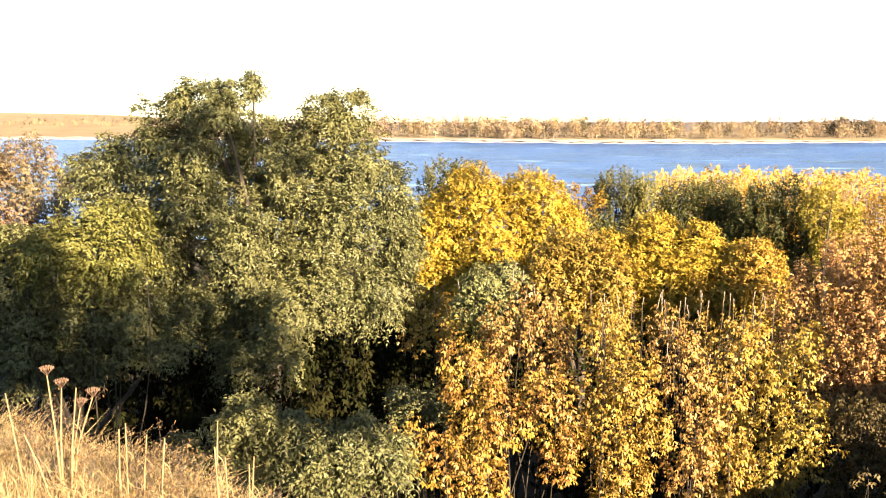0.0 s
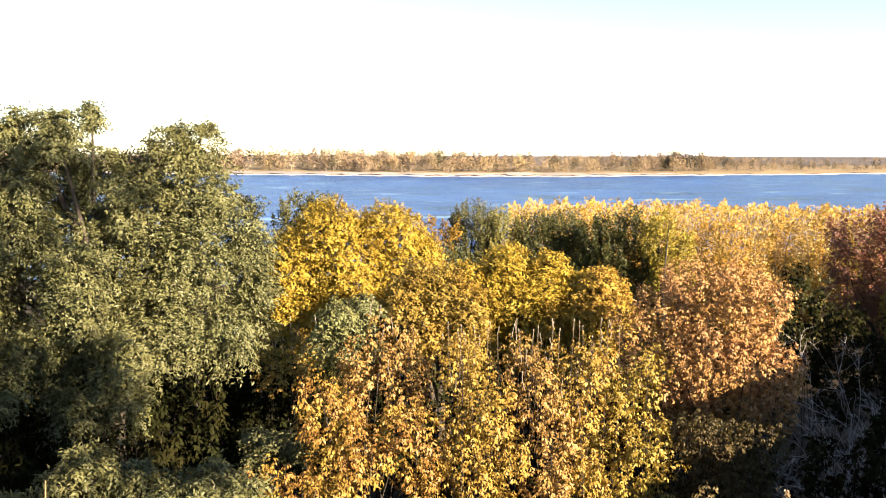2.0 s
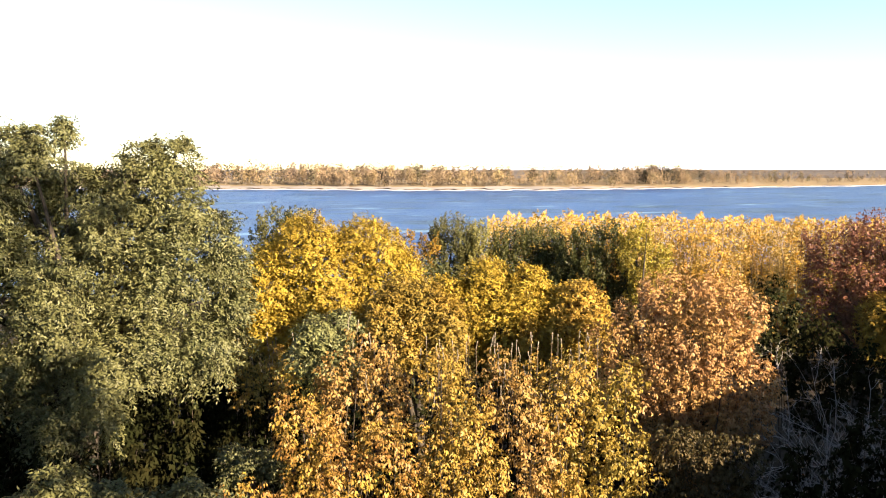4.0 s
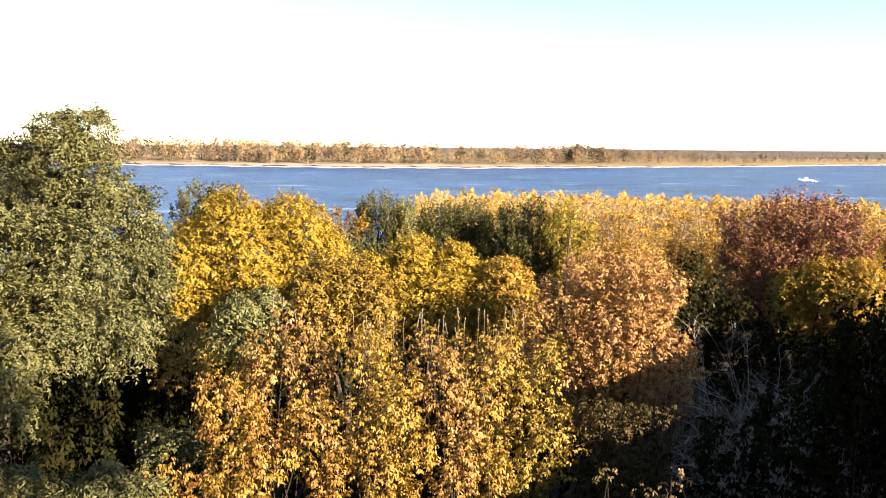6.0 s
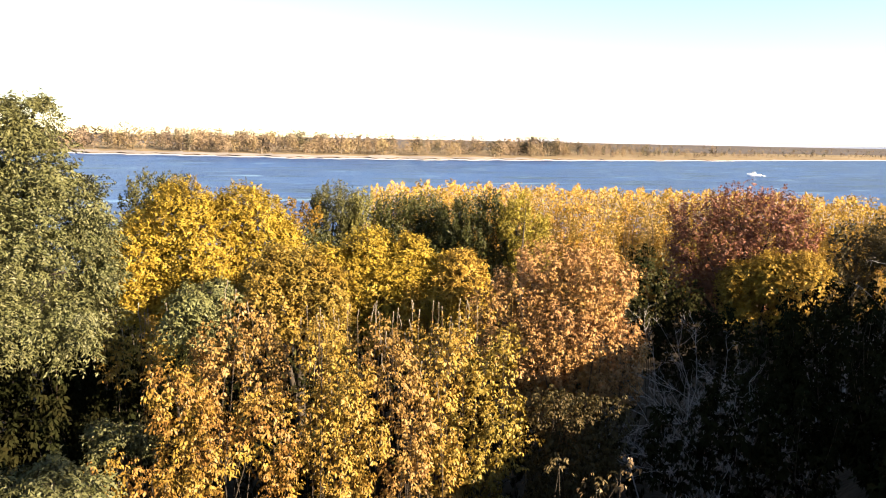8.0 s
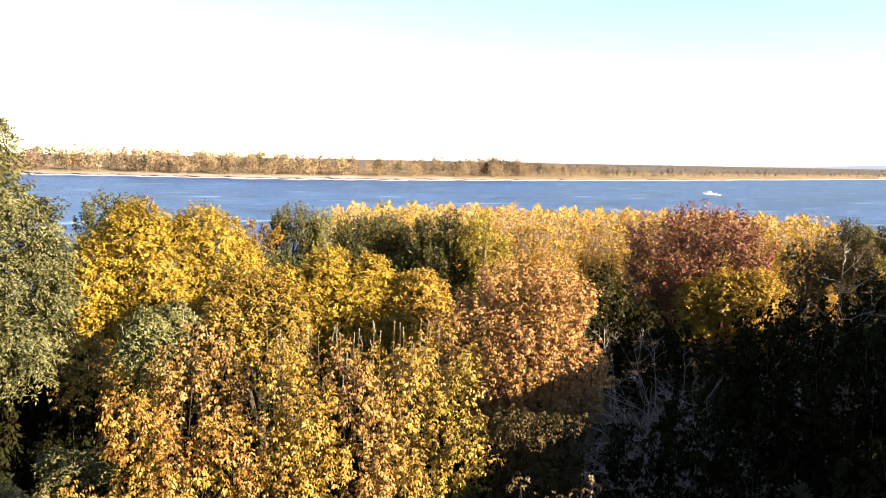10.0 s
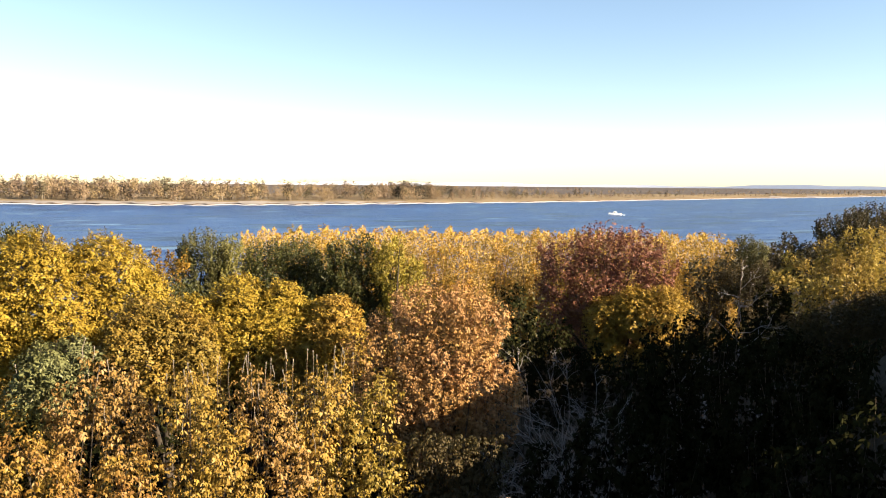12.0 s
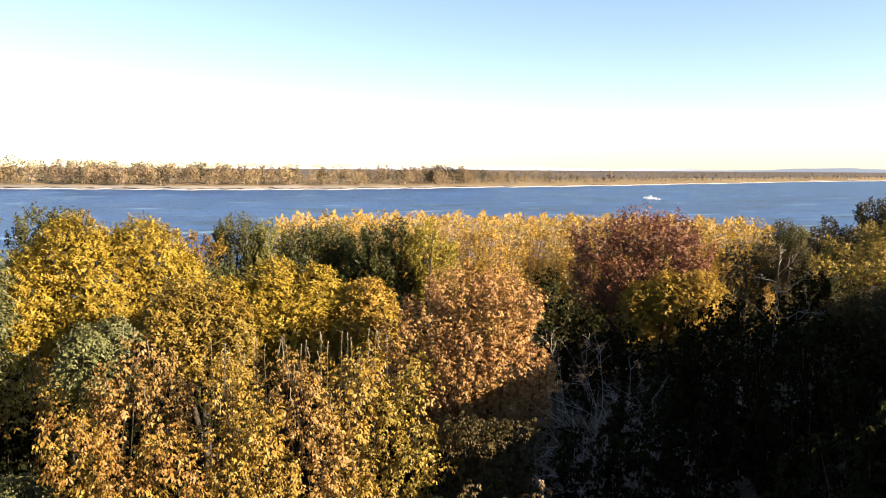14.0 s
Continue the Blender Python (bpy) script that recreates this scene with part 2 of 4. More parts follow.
def ground_z(x, y):
    x, y = np.asarray(x, float), np.asarray(y, float)
    d, az = np.hypot(x, y), np.degrees(np.arctan2(x, y))
    s = y - np.interp(x, EDGE_X, EDGE_Y)
    # the added second term is an unseen rise at right, shaped to shade the slope
    near = np.interp(s, SLOPE_S, SLOPE_Z) + np.interp(x, (6.5, 8.2, 12.5, 16, 20, 24, 30, 60), (-0.2, 0.1, 1.5, 1.8, 1.0, 0.2, 0.2, 0.5)) * np.interp(s, (-3, 0, 5), (1.1, 1, 0))
    near = near + 0.12 * np.sin(1.7 * x + 0.6 * y) * np.sin(1.3 * y - 0.5 * x) * np.interp(s, (0, 3), (0.25, 1.5))
    shore = np.interp(az, SHORE_AZ, SHORE_D) + 6 * np.sin(az * 1.9) + 3 * np.sin(az * 5.3)
    rise = np.interp(az, (-30, -23, -17, -12), (22, 19, 12, 0))
    u = d - shore
    far = WATER + np.interp(u, (-40, -8, 0, 20, 60, 140, 400, 4500), (-3, -0.6, 0.05, 0.9, 2.2, 3.2, 4, 6)) + rise * np.interp(u, (80, 300, 700), (0, 0.6, 1))
    front = (np.abs(az) < 66) & (d > 200)
    return np.where(front, far, near)


def mesh_object(name, verts, faces, mats, parent=None, face_mat=None, smooth=False):
    """One mesh object from arrays of vertices and of faces with the same number of corners."""
    verts, faces = np.asarray(verts, np.float32), np.asarray(faces, np.int32)
    me = bpy.data.meshes.new(name)
    n, k = faces.shape
    me.vertices.add(len(verts))
    me.vertices.foreach_set("co", verts.ravel())
    me.loops.add(n * k)
    me.loops.foreach_set("vertex_index", faces.ravel())
    me.polygons.add(n)
    me.polygons.foreach_set("loop_start", np.arange(0, n * k, k, dtype=np.int32))
    for m in mats:
        me.materials.append(m)
    if face_mat is not None:
        me.polygons.foreach_set("material_index", np.asarray(face_mat, np.int32))
    if smooth:
        me.polygons.foreach_set("use_smooth", np.ones(n, bool))
    me.update(calc_edges=True)
    ob = new(name, me)
    ob.parent = parent
    return ob


def polar_sheet(name, azimuths, radii, height, mats, pick=None):
    a, r = np.meshgrid(np.radians(azimuths), radii, indexing="ij")
    x, y = r * np.sin(a), r * np.cos(a)
    z = height(x, y)
    na, nr = a.shape
    i, j = np.meshgrid(np.arange(na - 1), np.arange(nr - 1), indexing="ij")
    q = np.stack([i * nr + j, (i + 1) * nr + j, (i + 1) * nr + j + 1, i * nr + j + 1], -1).reshape(-1, 4)[:, ::-1]
    v = np.stack([x, y, z], -1).reshape(-1, 3)
    fm = pick(v[q].mean(1)) if pick else None
    return mesh_object(name, v, q, mats, None, fm, True)


def ground_kind(c):
    x, y, z = c.T
    d, az = np.hypot(x, y), np.degrees(np.arctan2(x, y))
    s = y - np.interp(x, EDGE_X, EDGE_Y)
    u = d - np.interp(az, SHORE_AZ, SHORE_D)
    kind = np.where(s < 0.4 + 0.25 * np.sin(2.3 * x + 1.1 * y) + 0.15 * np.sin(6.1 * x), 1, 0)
    kind = np.where((d > 200) & (np.abs(az) < 66), np.where(u < -99, 4, np.where(u < np.interp(az, (20, 32), (34, 9)), 2, np.where((u > 200) & (az > -14), 5, 3))), kind)
    return kind


azs = np.concatenate([np.arange(-180, -70, 5.0), np.arange(-70, 80, 0.75), np.arange(80, 181, 5.0)])
radii = np.concatenate([[0.0], np.geomspace(0.4, 90, 110), np.geomspace(100, 380, 8), np.linspace(400, 900, 50), np.geomspace(940, 4900, 20)])
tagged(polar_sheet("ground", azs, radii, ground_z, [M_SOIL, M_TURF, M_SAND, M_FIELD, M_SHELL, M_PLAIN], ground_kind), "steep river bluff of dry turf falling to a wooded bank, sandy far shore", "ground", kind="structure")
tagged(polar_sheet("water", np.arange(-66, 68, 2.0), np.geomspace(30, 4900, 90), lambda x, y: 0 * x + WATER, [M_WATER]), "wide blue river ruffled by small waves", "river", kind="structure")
saz = np.arange(-62, 62, 0.25)
sd = np.interp(saz, SHORE_AZ, SHORE_D) + 6 * np.sin(saz * 1.9) + 3 * np.sin(saz * 5.3)
wide = 5 + 2.5 * np.sin(saz * 0.9 + 1) + 1.5 * np.sin(saz * 3.7)
sv = np.stack([np.stack([(sd + k * wide - 2) * np.sin(np.radians(saz)), (sd + k * wide - 2) * np.cos(np.radians(saz)), 0 * saz + WATER + 0.12 + 0.25 * k], -1) for k in (0, 1)], 1).reshape(-1, 3)
tagged(mesh_object("shoreline", sv, [(2 * i, 2 * i + 2, 2 * i + 3, 2 * i + 1) for i in range(len(saz) - 1)], [M_SHELL]), "pale line of shells and surf along the far shore", "shoreline", kind="structure")
cut = sd + wide + 2 + 1.5 * np.sin(saz * 7.3)
cut_top = WATER + 0.75 + 0.25 * np.sin(saz * 2.7) + 0.2 * np.sin(saz * 9.1)
bv = np.stack([np.stack([(cut + k) * np.sin(np.radians(saz)), (cut + k) * np.cos(np.radians(saz)), z], -1) for k, z in ((0, 0 * saz + WATER + 0.1), (0.5, cut_top), (7, cut_top - 0.1))], 1).reshape(-1, 3)
bf = [(3 * i + k, 3 * i + 3 + k, 3 * i + 4 + k, 3 * i + 1 + k) for i in range(len(saz) - 1) for k in (0, 1)]
tagged(mesh_object("river_bank", bv, bf, [M_WET, M_SAND], None, [k for i in range(len(saz) - 1) for k in (0, 1)]), "low dark cut of wet earth above the far waterline", "bank", kind="structure")
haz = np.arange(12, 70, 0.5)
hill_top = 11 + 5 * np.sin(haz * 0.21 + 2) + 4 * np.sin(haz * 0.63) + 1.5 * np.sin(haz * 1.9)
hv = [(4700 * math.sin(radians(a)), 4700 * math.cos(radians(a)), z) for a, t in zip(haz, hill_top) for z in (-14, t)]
tagged(mesh_object("backdrop", hv, [(2 * i, 2 * i + 2, 2 * i + 3, 2 * i + 1) for i in range(len(haz) - 1)], [M_HILL]), "pale blue hills on the far horizon, haze put into their colour", "hills", kind="structure")


# ---- plants ----
def unit(v):
    return v / (np.linalg.norm(v, axis=-1, keepdims=True) + 1e-9)


def tube(points, radii_, sides=6):
    """Vertices and quads of a tapered tube along points."""
    p, r = np.asarray(points, float), np.asarray(radii_, float)
    t = unit(np.gradient(p, axis=0))
    side = unit(np.cross(t, np.array([0.31, 0.87, 0.38])))
    up = np.cross(t, side)
    ang = np.arange(sides) * 2 * np.pi / sides
    v = p[:, None] + r[:, None, None] * (side[:, None] * np.cos(ang)[None, :, None] + up[:, None] * np.sin(ang)[None, :, None])
    n = len(p)
    f = [(i * sides + k, i * sides + (k + 1) % sides, (i + 1) * sides + (k + 1) % sides, (i + 1) * sides + k) for i in range(n - 1) for k in range(sides)]
    return v.reshape(-1, 3), np.array(f)


def joined(pieces):
    vs, fs, o = [], [], 0
    for v, f in pieces:
        vs.append(v)
        fs.append(f + o)
        o += len(v)
    return np.concatenate(vs), np.concatenate(fs)


def leaflets(rng, base, along, face, length, width):
    """Folded, pointed leaf blades, one quad each."""
    n = len(base)
    along = unit(along)
    side = unit(np.cross(along, face))
    nor = np.cross(side, along)
    L, W = (np.asarray(q)[:, None] for q in (length, width))
    curl = (0.1 + 0.2 * rng.random((n, 1))) * L
    v = np.stack([base, base + along * L * 0.45 + side * W * 0.5 + nor * W * 0.15, base + along * L - nor * curl, base + along * L * 0.45 - side * W * 0.5 + nor * W * 0.15], 1)
    f = np.arange(n)[:, None] * 4 + [[0, 3, 2, 1]]
    return v.reshape(-1, 3), f


def outside(rng, p, lob, own, depth, spare):
    """Which points do not lie deep in another clump; a few of those that do are spared."""
    d = np.linalg.norm(p[:, None] - lob[None, :, :3], axis=2) / lob[None, :, 3]
    d[:, own] = 9.0
    return (d.min(1) > depth) | (rng.random(len(p)) < spare)


def frond_crown(rng, lob, sp):
    """Compound leaves, paired leaflets along a drooping rachis, over the lumpy outside of the clumps."""
    k = sp["leaflets"]
    blade = 0.5 * sp["leaf"][0] * sp["leaf"][1] * k
    tips, outs = [], []
    for i, (cx, cy, cz, r) in enumerate(lob):
        n = max(6, int(sp["cover"] * 4 * np.pi * r * r * 0.8 / blade))
        d = unit(rng.normal(size=(n, 3)) + [0, 0, 0.2])
        knobs = unit(rng.normal(size=(sp["knobs"], 3)) + [0, 0, 0.2])
        near = np.clip(((d @ knobs.T).max(1) - 0.72) / 0.26, 0, 1)
        inside = rng.random(n) < sp.get("core", 0.2)  # shaded leaves within
        size = 1.04 - sp["relief"] * (1 - near ** 0.7)
        if sp.get("layer"):
            size = size * (1 + 0.2 * np.sin((cz + d[:, 2] * r) * 2 * np.pi / sp["layer"] + 2 * cx))
        p = np.array([cx, cy, cz]) + d * (r * size * np.where(inside, rng.uniform(0.25, 0.72, n), 1 - 0.3 * rng.random(n) ** 2 + 0.07 * rng.normal(size=n)))[:, None]
        keep = outside(rng, p, lob, i, 0.72, 0.1) & ((rng.random(n) < sp.get("sparse", 0.5) + (1 - sp.get("sparse", 0.5)) * near) | inside)
        tips.append(p[keep])
        outs.append(d[keep])
    tips, outs = np.concatenate(tips), np.concatenate(outs)
    n = len(tips)
    axis = unit(outs * [1, 1, 0.5] + [0, 0, sp["lift"]] + 0.4 * rng.normal(size=(n, 3)))
    length = sp["rachis"] * rng.uniform(0.65, 1.25, (n, 1))
    root = tips - axis * length * 0.7
    face = unit(0.55 * outs + [0, 0, 0.75] + 0.28 * rng.normal(size=(n, 3)))
    side = unit(np.cross(axis, face))
    bs, along, fc = [], [], []
    for j in range(k):
        last = j == k - 1
        u = 1.0 if last else 0.22 + 0.78 * (j // 2) / max(1, (k - 2) // 2)
        sgn = 0.0 if last else (1.0 if j % 2 else -1.0)
        bs.append(root + axis * length * u + [0, 0, -1] * (sp["droop"] * length * u * u) + 0.01 * rng.normal(size=(n, 3)))
        along.append(axis * (0.5 if sgn else 1.0) + side * sgn * 0.8 + [0, 0, -sp["droop"] * (0.5 + 0.7 * u)] + 0.22 * rng.normal(size=(n, 3)))
        fc.append(face + sp.get("ruffle", 0.25) * rng.normal(size=(n, 3)))
    b, a, fc = np.concatenate(bs), np.concatenate(along), unit(np.concatenate(fc))
    q = len(b)
    v, f = leaflets(rng, b, a, fc, sp["leaf"][0] * rng.uniform(0.7, 1.2, q), sp["leaf"][1] * rng.uniform(0.7, 1.2, q))
    pick = rng.random(n) < sp.get("twigs", 0.2)
    return v, f, root[pick], tips[pick]


def leader_crown(rng, lob, sp):
    """Upright leading shoots that fill the clumps, each hung or set round with leaves up to its tip."""
    m = sp["leaflets"]
    nodes, us, outs, tw_a, tw_b = [], [], [], [], []
    for i, (cx, cy, cz, r) in enumerate(lob):
        n = max(3, int(sp["leaders"] * r * r))
        rho, ang = 0.93 * np.sqrt(rng.random(n)), rng.uniform(0, 2 * np.pi, n)
        h = np.sqrt(1 - rho ** 2) * r * sp["tall"]
        ray = np.stack([np.cos(ang), np.sin(ang), 0 * ang], -1)
        foot = np.array([cx, cy, cz]) + ray * (rho * r * (1 - sp["splay"]))[:, None] + [0, 0, -1] * (0.85 * h)[:, None]
        top = np.array([cx, cy, cz]) + ray * (rho * r * (1 + 0.5 * sp["splay"]))[:, None] + [0, 0, 1] * (h * rng.uniform(0.7, 1.12, n) + 0.04)[:, None]
        steps = max(4, int(2 * r * sp["tall"] / sp["node"]))
        u = (np.arange(steps)[None] + rng.random((n, steps))) / steps
        wave = 0.03 * rng.normal(size=(n, 1, 3)) * np.sin(u * 5)[:, :, None]
        p = (foot[:, None] + (top - foot)[:, None] * u[:, :, None] + wave).reshape(-1, 3)
        inner = np.linalg.norm((p - [cx, cy, cz]) / [1, 1, sp["tall"]], axis=1) / r
        keep = outside(rng, p, lob, i, 0.75, 0.12) & ((inner > sp.get("hollow", 0.6)) | (rng.random(len(p)) < 0.3))
        nodes.append(p[keep])
        us.append(u.reshape(-1)[keep])
        outs.append(np.repeat(ray, steps, 0)[keep])
        tw_a.append(foot)
        tw_b.append(top)
    p, u, ray = np.concatenate(nodes), np.concatenate(us), np.concatenate(outs)
    n = len(p)
    ang = rng.uniform(0, 2 * np.pi, n)
    out = unit(np.stack([np.cos(ang), np.sin(ang), 0 * ang], -1) + 0.5 * ray)
    reach = (sp["reach"] * (1.12 - u) * rng.uniform(0.5, 1.2, n) + 0.015)[:, None]
    base = p + out * reach + [0, 0, 1] * (reach * 0.35)
    main = unit(out * sp["spread"] + [0, 0, sp["lift"]] + 0.22 * rng.normal(size=(n, 3)))
    face = unit(out * 0.75 + [0, 0, 0.55] + 0.28 * rng.normal(size=(n, 3)))
    side = unit(np.cross(main, face))
    bs, along, fc = [], [], []
    for j in range(m):
        sgn = 0.0 if j == 0 else (1.0 if j % 2 else -1.0)
        back = 0.022 * ((j + 1) // 2)
        bs.append(base - out * back + side * sgn * 0.006)
        along.append(main + side * sgn * 0.75 + 0.2 * rng.normal(size=(n, 3)))
        fc.append(face + 0.25 * rng.normal(size=(n, 3)))
    b, a, fc = np.concatenate(bs), np.concatenate(along), unit(np.concatenate(fc))
    q = len(b)
    size = np.tile(1.1 - 0.35 * u, m)
    v, f = leaflets(rng, b, a, fc, sp["leaf"][0] * size * rng.uniform(0.7, 1.25, q), sp["leaf"][1] * size * rng.uniform(0.7, 1.25, q))
    tw_a, tw_b = np.concatenate(tw_a), np.concatenate(tw_b)
    pick = rng.random(len(tw_a)) < sp.get("twigs", 0.6)
    return v, f, tw_a[pick], tw_b[pick]


def bent(rng, a, b, n=6, sag=0.12):
    a, b = np.asarray(a, float), np.asarray(b, float)
    t = np.linspace(0, 1, n)[:, None]
    off = rng.normal(size=3) * np.linalg.norm(b - a) * sag * 0.5
    return a + (b - a) * t + np.sin(t * np.pi) * off + np.array([0, 0, 1]) * (t - t ** 2) * 0.25 * np.linalg.norm((b - a)[:2])


COUNT = [0]


def plant(name, species, lobes, seed=None):
    """A tree or bush: an Empty at its foot, trunk or stems, limbs with twigs, and a crown of leaves."""
    sp = SPECIES[species]
    COUNT[0] += 1
    rng = np.random.default_rng(1000 + COUNT[0] if seed is None else seed)
    lob = np.array(lobes, float) * [1, 1, 1, sp.get("swell", 1.0)]
    lobes = lob
    below = [(x, y, z - 1.15 * r, 0.9 * r) for x, y, z, r in lob
             if not ((np.hypot(lob[:, 0] - x, lob[:, 1] - y) < r) & (lob[:, 2] < z - 0.3 * r)).any() and z - 1.8 * r > ground_z(x, y)]
    if below and sp.get("skirt", True):
        lob = np.concatenate([lob, below])
        lobes = lob
    mid = np.average(lob[:, :3], axis=0, weights=lob[:, 3])
    foot = np.array([mid[0], mid[1], 0.0])
    foot[2] = float(ground_z(foot[0], foot[1])) - 0.05
    root = new(name)
    root.location = foot
    tagged(root, sp["label"], sp["category"], sp.get("group", ""))
    v, f, tw_a, tw_b = (leader_crown if "leaders" in sp else frond_crown)(rng, lob, sp)
    ob = mesh_object("crown", v - foot, f, [sp["leaf_mat"]], root)
    span = lob[:, 3].max()
    if sp.get("stems"):
        for i, l in enumerate(lob):
            start = foot + [*(rng.normal(size=2) * 0.12), 0]
            path = bent(rng, start, l[:3] + [0, 0, l[3] * 0.5], 8, 0.1)
            r0 = 0.008 + 0.008 * span
            tv, tf = tube(path, np.linspace(r0, r0 * 0.35, 8), 5)
            mesh_object("stem", tv - foot, tf, [sp["bark"]], root, None, True)
    else:
        top = mid + [0, 0, -0.2]
        h = max(1.0, top[2] - foot[2])
        tr = min(0.16, 0.022 * h + 0.02) * sp.get("slim", 1.0)
        path = bent(rng, foot, top, 9, 0.05)
        tv, tf = tube(path, np.linspace(tr, tr * 0.5, 9), 9)
        mesh_object("trunk", tv - foot, tf, [sp["bark"]], root, None, True)
        for i, l in enumerate(lob):
            start = path[int(rng.integers(4, 8))]
            lp = bent(rng, start, l[:3], 7, 0.12)
            tv, tf = tube(lp, np.linspace(tr * 0.5, 0.012, 7), 5)
            mesh_object("limb", tv - foot, tf, [sp["bark"]], root, None, True)
    near = np.argmin(np.linalg.norm(tw_a[:, None] - lob[None, :, :3], axis=2), axis=1)
    pieces = []
    for a, b, k in zip(tw_a[:600], tw_b[:600], near[:600]):
        inner = a if "leaders" in sp else lob[k, :3] + 0.35 * (a - lob[k, :3])
        pieces.append(tube([inner, 0.5 * (a + b) + rng.normal(size=3) * 0.02, b], [0.006, 0.004, 0.002], 3))
    if pieces:
        tv, tf = joined(pieces)
        tagged(mesh_object("brushwood", tv - foot, tf, [sp.get("twig_mat", M_BARK)], root), kind="stuff")
    if sp.get("shoots"):
        for l in lob:
            if l[2] < mid[2] - 0.1:
                continue
            for _ in range(sp["shoots"]):
                p = l[:3] + [*(rng.normal(size=2) * l[3] * 0.55), l[3] * rng.uniform(0.5, 0.8)]
                q = p + [*(rng.normal(size=2) * 0.02), rng.uniform(0.1, 0.22)]
                tv, tf = tube([p, (p + q) / 2 + rng.normal(size=3) * 0.01, q, q + (0, 0, 0.012), q + (0, 0, 0.035)], [0.005, 0.0045, 0.004, 0.008, 0.004], 5)
                mesh_object("shoot", tv - foot, tf, [M_PALE_BARK], root)["label"] = "pale upright shoot"
    return root


LOCUST, LOCUST_YEL, ROSE, YEL, ORA, OLIVE, OLIVE_L, DGREEN, GYEL, YBROWN, YORA, PINK, RED, YRED, MAPB, MAPY, SILVER, MAPO, MAPYG, SHADE, DARKT, POPLAR, FILL, BROWN, LOCUST_UNSEEN, YGREEN = range(26)
PINNATE = dict(knobs=8, relief=0.42, layer=0.4, sparse=0.3, core=0.3, ruffle=0.45, skirt=False, leaflets=11, rachis=0.23, leaf=(0.056, 0.021), cover=2.5, droop=0.45, lift=0.3, bark=M_BARK, category="tree")
FIVE = dict(swell=0.86, leaders=300, node=0.05, tall=1.15, splay=0.25, reach=0.12, spread=0.5, lift=-0.65, leaflets=3, leaf=(0.055, 0.027), bark=M_BARK, twig_mat=M_TWIG, twigs=0.15, category="bush", stems=True)
ASH = dict(swell=1.08, knobs=16, relief=0.18, ruffle=0.16, leaflets=7, rachis=0.17, leaf=(0.064, 0.031), cover=2.5, droop=0.35, lift=0.9, bark=M_BARK, category="tree")
MIDL = dict(swell=1.03, leaders=90, node=0.075, tall=1.15, splay=0.3, reach=0.14, spread=0.6, lift=0.35, leaflets=3, leaf=(0.1, 0.048), bark=M_BARK, twigs=0.15, category="bush")
SPIRE = dict(MIDL, leaders=160, node=0.07, tall=1.2, splay=0.3, reach=0.12, spread=0.5, lift=0.8, leaf=(0.085, 0.04), swell=1.1)
